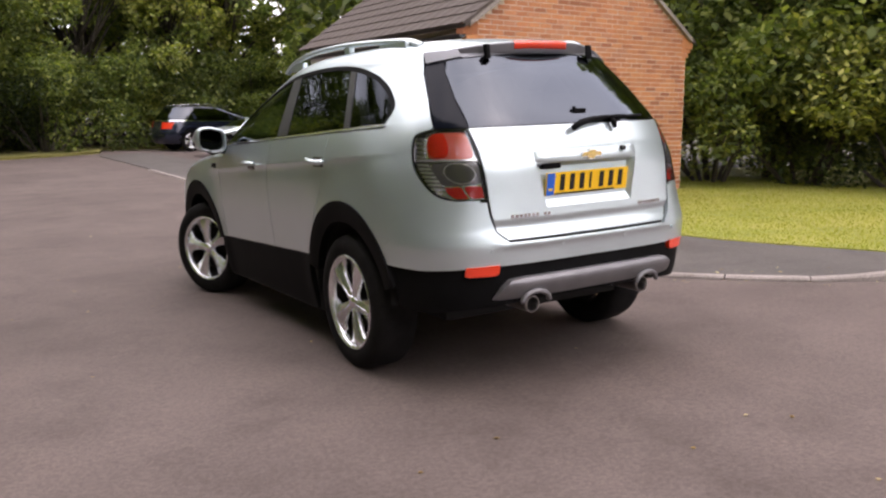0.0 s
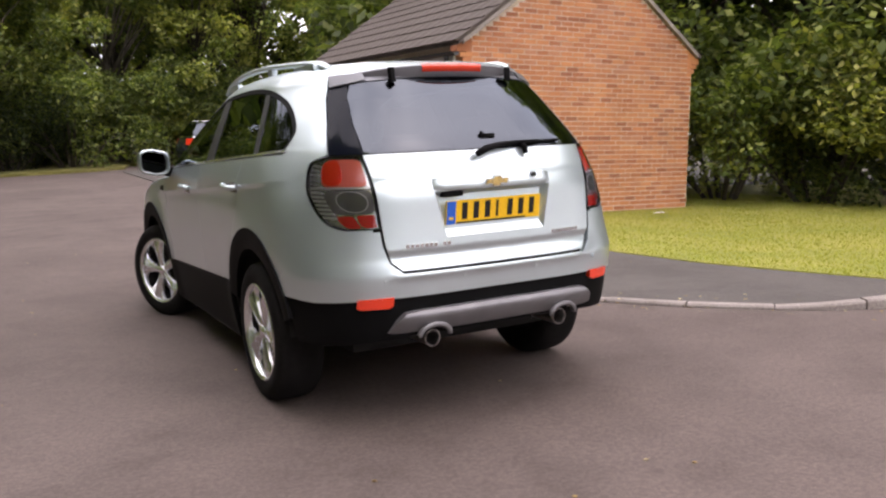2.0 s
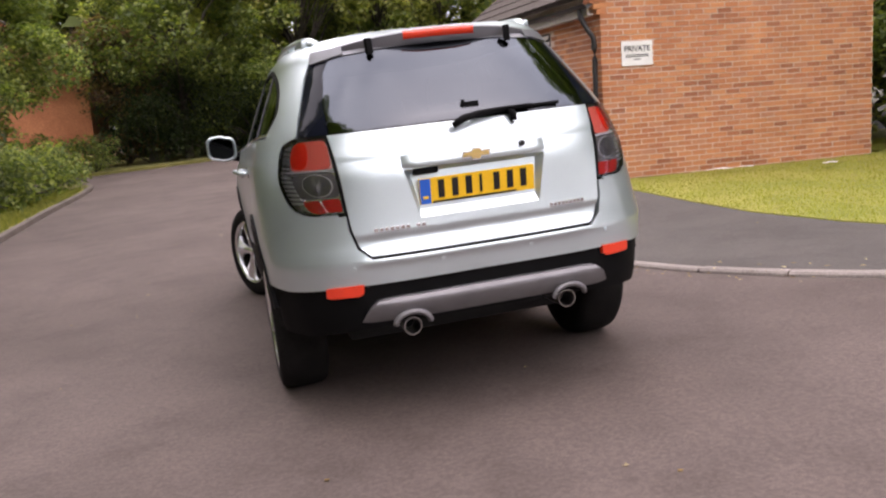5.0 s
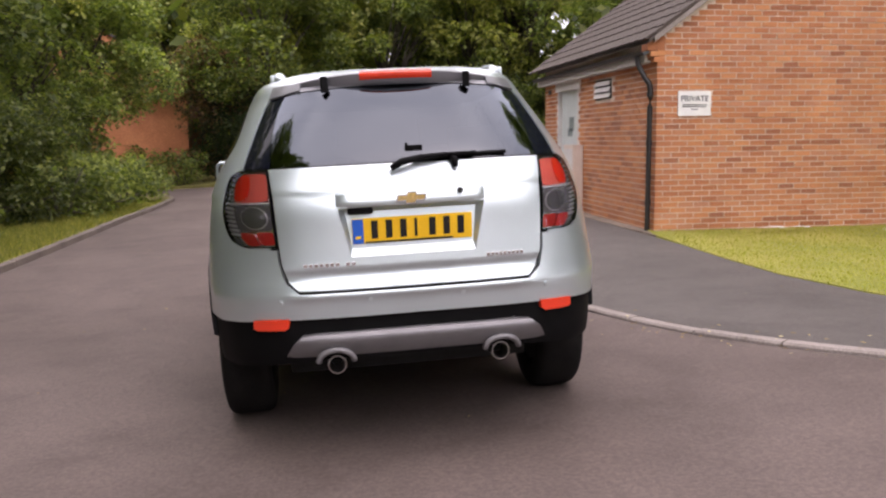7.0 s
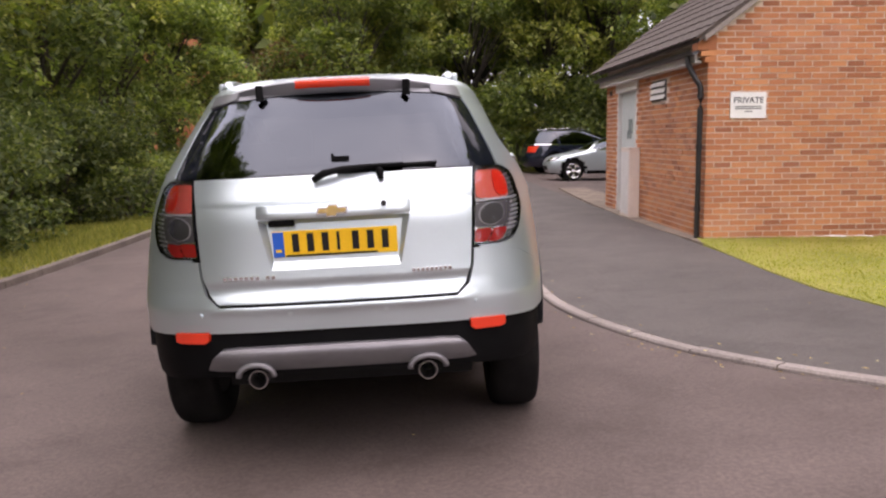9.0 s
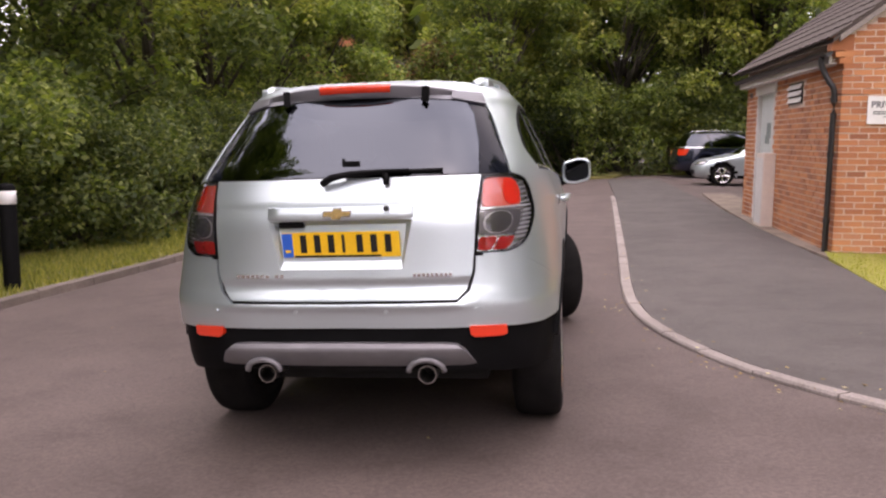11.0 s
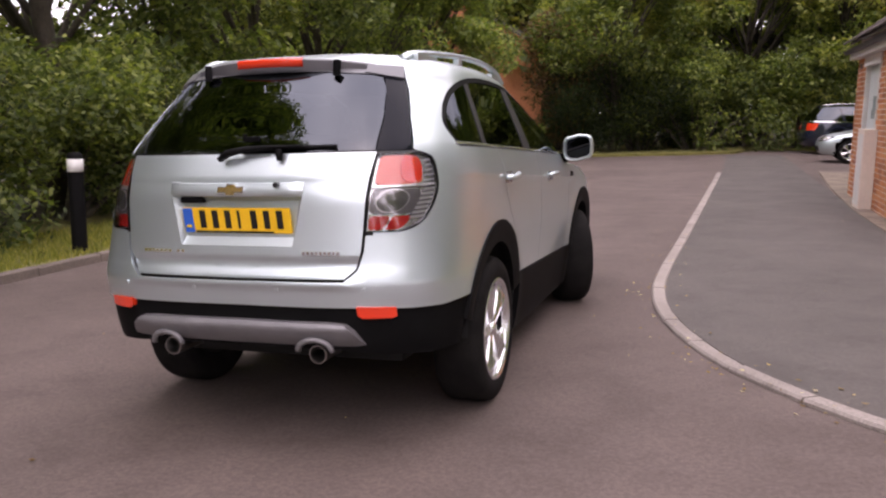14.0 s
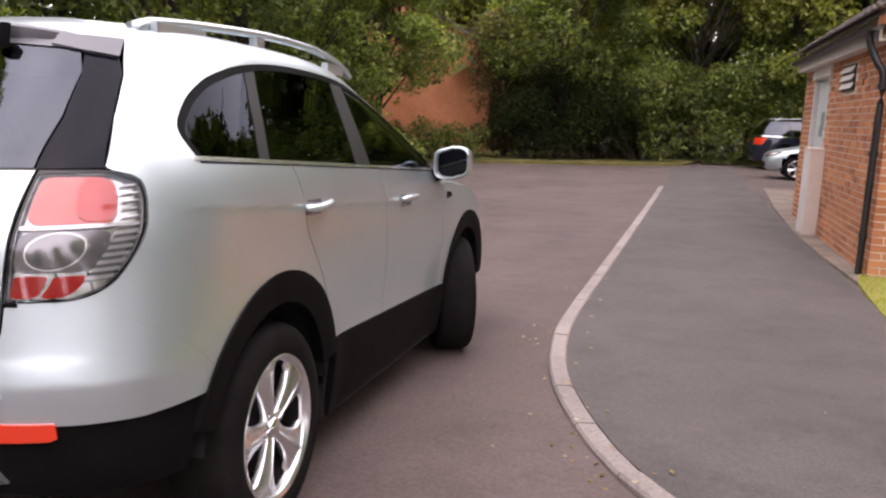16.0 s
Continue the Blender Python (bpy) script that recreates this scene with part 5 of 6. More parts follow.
# leaf colours darkened for the deep shade at the road end
LEAF_SHADE = leaf_mat("leaves_in_shade", (0.020, 0.030, 0.016), (0.044, 0.062, 0.029), (0.10, 0.125, 0.052))
BARK = mottled("bark", (0.05, 0.04, 0.03), (0.10, 0.085, 0.065), 3.0, 40.0, 0.95, 0.9, 0.02)


def leaf_cloud(rng, centres, radii, per, size, flat=0.75, droop=0.35):
    """Leaves as small folded blades round clump centres: a mesh from arrays."""
    P = []
    for c, r in zip(centres, radii):
        n = int(per * (r / 0.9) ** 2)
        d = rng.normal(size=(n, 3))
        d /= np.linalg.norm(d, axis=1)[:, None] + 1e-9
        rad = r * rng.uniform(0.35, 1.0, n) ** 0.5 * rng.uniform(0.75, 1.15, n)
        P.append(np.asarray(c) + d * rad[:, None] * np.array([1, 1, flat]))
    P = np.concatenate(P)
    n = len(P)
    a = rng.uniform(0, math.tau, n)
    tilt = rng.normal(-droop, 0.5, n)
    fw = np.c_[np.cos(a) * np.cos(tilt), np.sin(a) * np.cos(tilt), np.sin(tilt)]
    sd = np.c_[-np.sin(a), np.cos(a), rng.normal(0, 0.35, n)]
    sd /= np.linalg.norm(sd, axis=1)[:, None]
    L = size * rng.uniform(0.6, 1.35, n)[:, None]
    W = L * rng.uniform(0.5, 0.75, n)[:, None]
    v0 = P
    v1 = P + fw * L * 0.5 + sd * W * 0.5
    v2 = P + fw * L
    v3 = P + fw * L * 0.5 - sd * W * 0.5 + np.c_[np.zeros(n), np.zeros(n), rng.uniform(-0.25, 0.25, n) * L[:, 0] * 0.4]
    V = np.stack([v0, v1, v2, v3], 1).reshape(-1, 3)
    me = bpy.data.meshes.new("leaves")
    me.vertices.add(len(V))
    me.vertices.foreach_set("co", V.ravel())
    me.loops.add(4 * n)
    me.loops.foreach_set("vertex_index", np.arange(4 * n, dtype=np.int32))
    me.polygons.add(n)
    me.polygons.foreach_set("loop_start", np.arange(0, 4 * n, 4, dtype=np.int32))
    me.update()
    me.validate()
    return me


def tree_of(seed, height, spread, trunk, leaf_m, per=420, size=0.16, low=0.25, clumps=34, name="tree", label="", lean=0.0, clump=1.0):
    """A tapered trunk with limbs and a crown of leaf clumps."""
    rng = np.random.default_rng(seed)
    t = thing(name, label, "tree" if name == "tree" else "bush")
    bm = bmesh.new()
    top = Vector((lean + rng.normal(0, 0.25), rng.normal(0, 0.25), height * 0.8))
    spine = [Vector((0, 0, -0.2)), Vector((0.05, 0.02, height * 0.2)), top * 0.55 + Vector((rng.normal(0, 0.12), rng.normal(0, 0.12), 0)), top]
    line = smooth_line(spine, 4)
    tube(bm, line, [trunk * (1.25 - 1.1 * k / (len(line) - 1)) for k in range(len(line))], 9)
    cs, rs = [], []
    for k in range(clumps):
        h = low + (1 - low) * rng.uniform(0, 1) ** 0.8
        w = spread * (0.35 + 0.65 * math.sin(math.pi * min(1.0, 0.18 + 0.8 * (h - low) / (1 - low) * 1.02)) ** 0.8)
        a = rng.uniform(0, math.tau)
        rr = w * rng.uniform(0.35, 1.0) ** 0.6
        c = Vector((math.cos(a) * rr + lean * h, math.sin(a) * rr, height * h))
        cs.append(c)
        rs.append(spread * clump * rng.uniform(0.22, 0.42))
        if k % 2 == 0:
            i = min(len(line) - 2, int(h * 0.75 * len(line)))
            s = line[i]
            mid = s.lerp(c, 0.55) + Vector((0, 0, 0.15 * rr))
            tube(bm, [s, mid, c], [trunk * 0.35, trunk * 0.2, trunk * 0.06], 5)
    part("trunk", bm, BARK, t, smooth=True)
    part("crown", leaf_cloud(rng, cs, rs, per, size), leaf_m, t)
    return t


def bush_of(seed, height, spread, leaf_m, per=380, size=0.12, clumps=22, label="", name="bush"):
    rng = np.random.default_rng(seed)
    t = thing(name, label, "bush")
    bm = bmesh.new()
    cs, rs = [], []
    for k in range(clumps):
        h = rng.uniform(0.12, 1.0)
        w = spread * (0.55 + 0.45 * math.sin(math.pi * (0.25 + 0.7 * h)))
        a = rng.uniform(0, math.tau)
        rr = w * rng.uniform(0.2, 1.0) ** 0.6
        c = Vector((math.cos(a) * rr, math.sin(a) * rr, height * h * 0.88))
        cs.append(c)
        rs.append(min(spread, height) * rng.uniform(0.22, 0.36))
        if k % 3 == 0:
            tube(bm, [Vector((c.x * 0.15, c.y * 0.15, -0.1)), c * 0.55 + Vector((0, 0, 0.1)), c], [0.04, 0.028, 0.01], 5)
    part("stem", bm, BARK, t)
    part("foliage", leaf_cloud(rng, cs, rs, per, size, 0.85), leaf_m, t)
    return t


TREES = [
    tree_of(11, 10.5, 3.4, 0.20, LEAF, per=430, size=0.18, low=0.08, clumps=56, clump=0.73, label="tall broadleaf tree with dense mid green crown"),
    tree_of(12, 9.0, 3.1, 0.17, LEAF_Y, per=430, size=0.18, low=0.08, clumps=54, clump=0.73, label="broadleaf tree with yellow green crown"),
    tree_of(13, 11.5, 3.8, 0.22, LEAF_D, per=480, size=0.18, low=0.06, clumps=50, clump=0.74, label="tall shaded tree with dark green crown"),
    tree_of(14, 8.0, 3.0, 0.15, LEAF, per=430, size=0.175, low=0.05, clumps=56, clump=0.73, label="spreading tree with mid green leaves"),
    tree_of(15, 5.4, 1.8, 0.11, LEAF_R, per=560, size=0.15, low=0.10, clumps=30, label="copper brown leaved tree at the roadside"),
    tree_of(16, 9.0, 3.3, 0.16, LEAF, per=420, size=0.19, low=0.36, clumps=40, label="green tree with branches hanging over the road end"),
]
TALL = tree_of(17, 17.0, 4.0, 0.24, LEAF, per=400, size=0.19, low=0.12, clumps=60, label="tall spreading broadleaf tree above the hedge")
FAR_TREES = [
    tree_of(31, 10.5, 3.4, 0.20, LEAF, per=150, size=0.37, low=0.08, clumps=40, label="distant broadleaf tree with mid green crown"),
    tree_of(32, 9.5, 3.2, 0.18, LEAF_Y, per=150, size=0.36, low=0.08, clumps=38, label="distant tree with yellow green crown"),
    tree_of(33, 11.5, 3.8, 0.22, LEAF_D, per=150, size=0.38, low=0.06, clumps=42, label="distant shaded tree with dark green crown"),
]
FAR_BUSH = bush_of(25, 4.2, 2.7, LEAF_SHADE, per=420, size=0.12, clumps=44, label="tall dense bush at the road end, shade in its leaf colour")
BACK_TREE = tree_of(34, 10.5, 3.4, 0.20, LEAF, per=60, size=0.58, low=0.08, clumps=40, label="added broadleaf tree that screens the sky")
BUSHES = [
    bush_of(21, 2.8, 1.9, LEAF, per=900, size=0.108, clumps=30, label="dense green hedge bush at the roadside"),
    bush_of(22, 3.4, 2.0, LEAF_Y, per=700, size=0.13, clumps=30, label="yellow green overgrown hedge bush"),
    bush_of(23, 2.7, 2.0, LEAF_D, per=900, size=0.108, clumps=30, label="dark green shaded hedge bush"),
    bush_of(24, 1.3, 1.2, LEAF, per=700, size=0.11, clumps=20, label="low green bush on the verge"),
]
placed = set()


def plant(src, x, y, turn, scale=1.0, group="hedge and wood", lift=0.05):
    m = pose(x, y, lie(x, y) + lift, 0, 0, turn)
    if src.name not in placed:
        placed.add(src.name)
        src.matrix_world = m
        src.scale = (scale,) * 3
        src["group"] = group
        return src
    keep = src.scale.copy()
    src.scale = (scale,) * 3
    c = copy_thing(src, m)
    src.scale = keep
    return c


rng = random.Random(5)
# hedge along the road's far side
y, k = -9.0, 0
while y < 19:
    plant(BUSHES[(2, 2, 2, 0, 2, 2)[k % 6]], -7.4 + rng.uniform(-0.3, 0.3), y, rng.uniform(0, 360), rng.uniform(0.85, 1.1))
    y += rng.uniform(1.5, 2.0)
    k += 1
y, k = -12.0, 0
while y < 20:
    plant(TREES[(0, 2, 1, 2, 3, 1, 2)[k % 7]], -9.8 + rng.uniform(-0.8, 0.7), y, rng.uniform(0, 360), rng.uniform(0.95, 1.2))
    y += rng.uniform(3.1, 4.0)
    k += 1
for y in (-12,):
    plant(FAR_TREES[2], -14.5 + rng.uniform(-1.5, 1.5), y, rng.uniform(0, 360), rng.uniform(1.05, 1.25))
for y in (-2.5, 2.5):
    plant(BUSHES[2], -13.0, y, rng.uniform(0, 360), rng.uniform(1.6, 1.9))
for k, y in enumerate((6.4, 9.3, 12.2, 15.3, 18.4)):
    plant(BUSHES[(2, 0)[k % 2]], -11.9 - 0.3 * (k % 2), y, 70 * k, 1.52)
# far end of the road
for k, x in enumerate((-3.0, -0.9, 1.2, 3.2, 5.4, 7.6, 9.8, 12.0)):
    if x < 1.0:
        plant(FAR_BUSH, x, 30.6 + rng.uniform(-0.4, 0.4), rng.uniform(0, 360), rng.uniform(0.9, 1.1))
    else:
        plant(BUSHES[(0, 2)[k % 2]], x, 30.8 + rng.uniform(-0.4, 0.4) + (2.2 if x > 3 else 0), rng.uniform(0, 360), rng.uniform(1.35, 1.6))
for k, x in enumerate((-2.4, 0.4, 3.4, 6.2, 9.2, 12.2, 15.5)):
    plant(TREES[(1, 1, 3, 1, 0, 1, 0)[k]], x, 34.5 + rng.uniform(-0.8, 0.8), rng.uniform(0, 360), rng.uniform(0.95, 1.15))
for k in range(7):
    plant(BUSHES[(0, 1)[k % 2]], -26 + 5.6 * k, 47.0 + rng.uniform(-1, 1), rng.uniform(0, 360), rng.uniform(3.2, 3.8))
for k in range(5):
    plant(FAR_TREES[(1, 0)[k % 2]], -27 + 5.0 * k, 41.0 + rng.uniform(-1, 1), rng.uniform(0, 360), rng.uniform(1.0, 1.25))
plant(TREES[5], -2.0, 30.6, 20, 0.95)
plant(TREES[5], -7.7, 24.8, 100, 0.78)
plant(TREES[4], -4.3, 31.8, 40, 1.0)
plant(TREES[5], -8.5, 28.8, 210, 0.9)
plant(TREES[3], -12.2, 26.6, 130, 0.9)
plant(TREES[0], -8.8, 22.4, 60, 0.85)
plant(TREES[2], -12.8, 31.0, 10, 0.9)
plant(TREES[0], -15.5, 27.0, 80, 1.0)
for x, y in ((-13.6, 26.4), (-16.6, 25.8), (-19.5, 26.2)):
    plant(BUSHES[0], x, y, rng.uniform(0, 360), 1.1)
# behind and beside the garage
for k, (x, y) in enumerate(((9.8, 10.0), (10.6, 8.4), (11.4, 6.9), (12.4, 5.4), (13.6, 3.9), (15.2, 2.6), (17.5, 1.5))):
    plant(BUSHES[(2, 0, 1, 2, 0, 1, 0)[k]], x, y, rng.uniform(0, 360), rng.uniform(1.0, 1.2))
for k, (x, y) in enumerate(((12.0, 11.5), (12.8, 8.6), (14.4, 6.2), (16.8, 4.2), (11.0, 14.5), (12.0, 18.0), (13.6, 22.0), (15.0, 26.5), (16.5, 10.5), (19.5, 3.0))):
    plant((TREES if k < 3 else FAR_TREES)[(2, 0, 2, 1, 0, 0, 2, 1, 2, 0)[k]], x, y, rng.uniform(0, 360), rng.uniform(1.2, 1.45) * (0.8 if k < 3 else 1.0))
# low bushes where the road bends away
for k, (x, y) in enumerate(((-5.9, 18.6), (-6.8, 20.2), (-5.6, 16.8), (-5.4, 19.8), (-5.7, 15.2), (-9.0, 29.0), (-7.2, 29.4), (-6.2, 28.2), (-5.2, 28.6))):
    plant(BUSHES[3], x, y, rng.uniform(0, 360), rng.uniform(0.9, 1.2))
# unseen trees added across the road to darken what car paint and glass mirror
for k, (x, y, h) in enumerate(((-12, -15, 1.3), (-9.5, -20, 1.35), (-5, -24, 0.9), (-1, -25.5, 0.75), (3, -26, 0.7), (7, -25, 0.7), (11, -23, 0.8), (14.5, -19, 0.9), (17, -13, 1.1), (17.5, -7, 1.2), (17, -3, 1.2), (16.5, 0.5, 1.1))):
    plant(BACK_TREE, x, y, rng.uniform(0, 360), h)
plant(TALL, 13.4, 5.8, 30, 1.0)
# tall crowns added for the side windows to mirror in place of sky
for x, y, h in ((10.6, 16.5, 0.62), (11.6, 21.5, 0.72), (12.8, 27.0, 0.85), (9.4, 37.0, 0.95), (-10.0, 54.0, 1.25), (-15.5, 53.0, 1.25)):
    plant(TALL, x, y, rng.uniform(0, 360), h)
plant(TALL, -10.2, 2.0, 200, 0.95)
plant(TALL, -8.8, -2.6, 80, 1.0)
# tall trees added behind the wood to darken what the side windows mirror
for k, (x, y, h) in enumerate(((-3, 42, 1.9), (4, 42.5, 2.0), (10.5, 41, 1.9), (15.5, 16.5, 1.7), (17.5, 22, 1.8))):
    plant(BACK_TREE, x, y, rng.uniform(0, 360), h)


# ---- the two parked cars ----
def parked(name, label, table, ra, fa, paint, m, height, belt_z, wheel_scale, rear_lamp=None, head_lamp=None, rails=False):
    global BODY, REAR_AXLE, FRONT_AXLE, SQUARE, SHOULDER
    keep = (BODY, REAR_AXLE, FRONT_AXLE, SQUARE, SHOULDER)
    BODY, REAR_AXLE, FRONT_AXLE, SQUARE, SHOULDER = table, ra, fa, 0.75, 0.0
    _lines.clear()
    c = thing(name, label, "car", "parked cars", m=m)
    part("body", loft(0.24, belt_z, 16, keep=lambda p: not in_arch(p, 0.40), m=60), paint, c, smooth=True, sharp=40)
    part("window_band", loft(belt_z, height - 0.10, 8, d=-0.004, m=60), PRIVACY, c, "tinted windows", smooth=True)
    part("roof", loft(height - 0.10, height, 8, cap=True, m=60), paint, c, smooth=True, sharp=50)
    part("window_trim", loft(belt_z - 0.01, belt_z + 0.012, 1, d=0.006, m=60), CHROME, c, "bright window trim")
    part("inner_shell", loft(0.22, belt_z, 8, d=-0.02, keep=lambda p: not in_arch(p, 0.38), m=40), DARK, c)
    for side in (1, -1):
        for y0, t in ((ra + 0.15, 0.0), ((ra + fa) / 2 + 0.1, 0.0), (fa - 0.55, 0.3)):
            a, b = (y0, belt_z), (y0 - 0.12 - t * 1.2, height - 0.1)
            panel("pillar", [a, b, (b[0] + 0.07, b[1]), (a[0] + 0.09, a[1])], paint, c, side=side, d=0.002)
        panel("sill", [(ra + 0.42, 0.24), (ra + 0.42, 0.33), (fa - 0.42, 0.33), (fa - 0.42, 0.24)], CLAD, c, side=side, d=0.004)
        if rails:
            bm = bmesh.new()
            tube(bm, smooth_line([(side * 0.55, 0.62, height - 0.05), (side * 0.56, 0.80, height - 0.005), (side * 0.57, 1.6, height + 0.012), (side * 0.56, 2.2, height - 0.03), (side * 0.56, 2.35, height - 0.08)], 4), 0.012, 8)
            part("roof_rail", bm, CHROME, c, smooth=True)
        if rear_lamp:
            z0, z1 = rear_lamp
            panel("tail_light", [(s_of_x(0.45, z0), z0), (s_of_x(0.42, z1), z1), (s_of_y(0.38, z1), z1), (s_of_y(0.26, z0), z0)], REDREF, c, "s", side, 0.004, label="red tail light")
        if head_lamp:
            z0, z1, yf = head_lamp
            S0, S1 = s_of_y(yf, z0), s_of_y(yf - 0.18, z1)
            lamp = panel("headlight", [(S0 + 0.42, z0), (S0 - 0.02, z0 + 0.03), (S1 - 0.10, z1), (S1 + 0.40, z1 - 0.02)], GLOSSBLACK, c, "s", side, 0.004, label="clear headlight")
            panel("lamp_bowl", [(S0 + 0.30, z0 + 0.03), (S0 + 0.06, z0 + 0.045), (S1 + 0.02, z1 - 0.03), (S1 + 0.30, z1 - 0.035)], LAMPBASE, lamp, "s", side, 0.008)
    for x, y in ((0.77, ra), (-0.77, ra), (0.77, fa), (-0.77, fa)):
        w = wheel_thing(c, pose(x, y, 0.36 * wheel_scale, 33 * y, 0, 0 if x > 0 else 180) @ Matrix.Diagonal((wheel_scale,) * 3 + (1,)))
    if head_lamp:
        L = outline(0.4)[2][-1]
        bm = patch([(L - 0.55, 0.33), (L - 0.5, 0.47), (L - 0.02, 0.47), (L - 0.02, 0.33)], "s", 1, 0.004)
        part("grille", bm, CLAD, c)
        bm = patch([(-L + 0.55, 0.33), (-L + 0.5, 0.47), (-L + 0.02, 0.47), (-L + 0.02, 0.33)], "s", 1, 0.004)
        part("grille", bm, CLAD, c)
        mx = skin_at(s_of_y(fa - 0.75, 0.98, 1), 0.98)
        for side in (1, -1):
            bm = bmesh.new()
            box(bm, side * (mx.x + 0.02) - 0.08, side * (mx.x + 0.02) + 0.08, mx.y - 0.06, mx.y + 0.05, 0.93, 1.05, 0.03)
            part("door_mirror", bm, paint, c)
    if rear_lamp:
        bm = patch([(s_of_x(-0.6, 0.52), 0.50), (s_of_x(0.6, 0.52), 0.50), (s_of_x(0.6, 0.52), 0.525), (s_of_x(-0.6, 0.52), 0.525)], "s", 1, 0.006)
        part("bumper_strip", bm, CHROME, c)
    BODY, REAR_AXLE, FRONT_AXLE, SQUARE, SHOULDER = keep
    _lines.clear()
    return c


DARKBLUE = mat("dark_blue_paint", (0.012, 0.016, 0.035), 0.25, 0.4, Coat_Weight=1.0)
ESTATE = [(0.20, 0.84, 0.15, 4.55), (0.30, 0.87, 0.03, 4.7), (0.45, 0.90, -0.02, 4.77), (0.60, 0.91, -0.01, 4.75), (0.75, 0.91, 0.04, 4.62), (0.85, 0.905, 0.06, 4.2), (0.93, 0.895, 0.08, 3.75), (1.0, 0.87, 0.11, 3.5), (1.15, 0.80, 0.22, 3.1), (1.30, 0.71, 0.36, 2.65), (1.40, 0.64, 0.44, 2.35), (1.45, 0.55, 0.5, 2.1), (1.48, 0.4, 0.7, 1.9), (1.49, 0.1, 1.2, 1.5)]
HATCH = [(0.20, 0.82, 0.15, 4.0), (0.30, 0.86, 0.03, 4.14), (0.45, 0.885, -0.02, 4.20), (0.60, 0.89, -0.01, 4.17), (0.75, 0.89, 0.03, 4.02), (0.85, 0.885, 0.06, 3.6), (0.93, 0.875, 0.10, 3.25), (1.0, 0.85, 0.14, 3.05), (1.15, 0.79, 0.28, 2.75), (1.30, 0.71, 0.42, 2.35), (1.40, 0.64, 0.52, 2.05), (1.45, 0.55, 0.6, 1.85), (1.475, 0.4, 0.8, 1.7), (1.485, 0.1, 1.1, 1.4)]
parked("dark_estate_car", "dark blue estate car with roof rails, parked under trees", ESTATE, 0.92, 3.63, DARKBLUE, pose(4.7, 29.3, lie(9, 27), 0, 0, -84) @ Matrix.Diagonal((1.12, 1.08, 1.15, 1)), 1.485, 0.97, 0.92, rear_lamp=(0.72, 0.92), rails=True)
parked("silver_hatchback", "silver hatchback car parked beside the garage", HATCH, 0.78, 3.36, PAINT, pose(8.9, 24.0, lie(9, 24), 0, 0, 88), 1.48, 0.97, 0.9, head_lamp=(0.60, 0.76, 4.0))

# ---- bollard, litter, far house ----
boll = thing("bollard", "black post bollard with a white band on the verge", "bollard")
BX, BY = -4.96, 4.72
bm = bmesh.new()
lathe(bm, [(0.0001, 1.14), (0.055, 1.135), (0.080, 1.115), (0.086, 1.08), (0.086, -0.1)], 20, "z", (BX, BY, lie(BX, BY) + 0.09))
bmesh.ops.recalc_face_normals(bm, faces=bm.faces[:])
part("post", bm, CLAD, boll, smooth=True, sharp=50)
bm = bmesh.new()
lathe(bm, [(0.086, 0.92), (0.090, 0.922), (0.090, 1.06), (0.086, 1.063)], 20, "z", (BX, BY, lie(BX, BY) + 0.09))
part("band", bm, SIGN_W, boll, "white reflective band", smooth=True)
for k, (x, y, a) in enumerate(((5.55, 6.75, 10), (5.85, 6.72, -6), (6.9, 6.2, 30))):
    bm = bmesh.new()
    rr = random.Random(k)
    rows = [[bm.verts.new((0.13 * i - 0.2, 0.05 * j - 0.04, 0.015 + rr.uniform(0, 0.02))) for i in range(4)] for j in range(3)]
    for A, B in zip(rows, rows[1:]):
        for i in range(3):
            bm.faces.new((A[i], A[i + 1], B[i + 1], B[i]))
    p = part("paper_scrap", bm, SIGN_W)
    p.matrix_world = pose(x, y, lie(x, y) + 0.085, 0, 0, a)
    tagged(p, "scrap of white paper lying on the lawn", "litter", "litter on the lawn")

house = thing("brick_house", "orange brick house wall seen between the trees", "house")
bm = bmesh.new()
f = bm.faces.new([bm.verts.new(p) for p in ((-14.1, 37, -0.2), (-6.1, 37, -0.2), (-6.1, 37, 4.3), (-10.1, 37, 6.6), (-14.1, 37, 4.3))])
r = bmesh.ops.extrude_face_region(bm, geom=[f])
for v in r["geom"]:
    if isinstance(v, bmesh.types.BMVert):
        v.co.y = 45
bmesh.ops.recalc_face_normals(bm, faces=bm.faces[:])
HOUSE_BRICK = mottled("house_brick", (0.42, 0.16, 0.075), (0.52, 0.215, 0.10), 1.2, 14.0, 0.9, 0.4, 0.01)
part("wall", bm, HOUSE_BRICK, house)
bm = bmesh.new()
for sgn in (-1, 1):
    vs = [bm.verts.new(p) for p in ((-10.1 + sgn * 4.35, 36.8, 4.12), (-10.1, 36.8, 6.63), (-10.1, 45.2, 6.63), (-10.1 + sgn * 4.35, 45.2, 4.12))]
    f = bm.faces.new(vs)
    r = bmesh.ops.extrude_face_region(bm, geom=[f])
    for v in r["geom"]:
        if isinstance(v, bmesh.types.BMVert):
            v.co.z += 0.12
bmesh.ops.recalc_face_normals(bm, faces=bm.faces[:])
part("roof", bm, TILE, house, "dark tiled roof")


# ---- bricks and tiles, piece by piece ----
def brick_mesh(w, h, d, seed):
    rr = random.Random(seed)
    bm = bmesh.new()
    vs = box(bm, -w / 2, w / 2, 0, d, -h / 2, h / 2)
    for v in vs:
        v.co += Vector((rr.uniform(-0.0025, 0.0025), rr.uniform(-0.002, 0.002), rr.uniform(-0.002, 0.002)))
    me = mesh_of(bm, "brick")
    me.materials.append(BRICK)
    return me


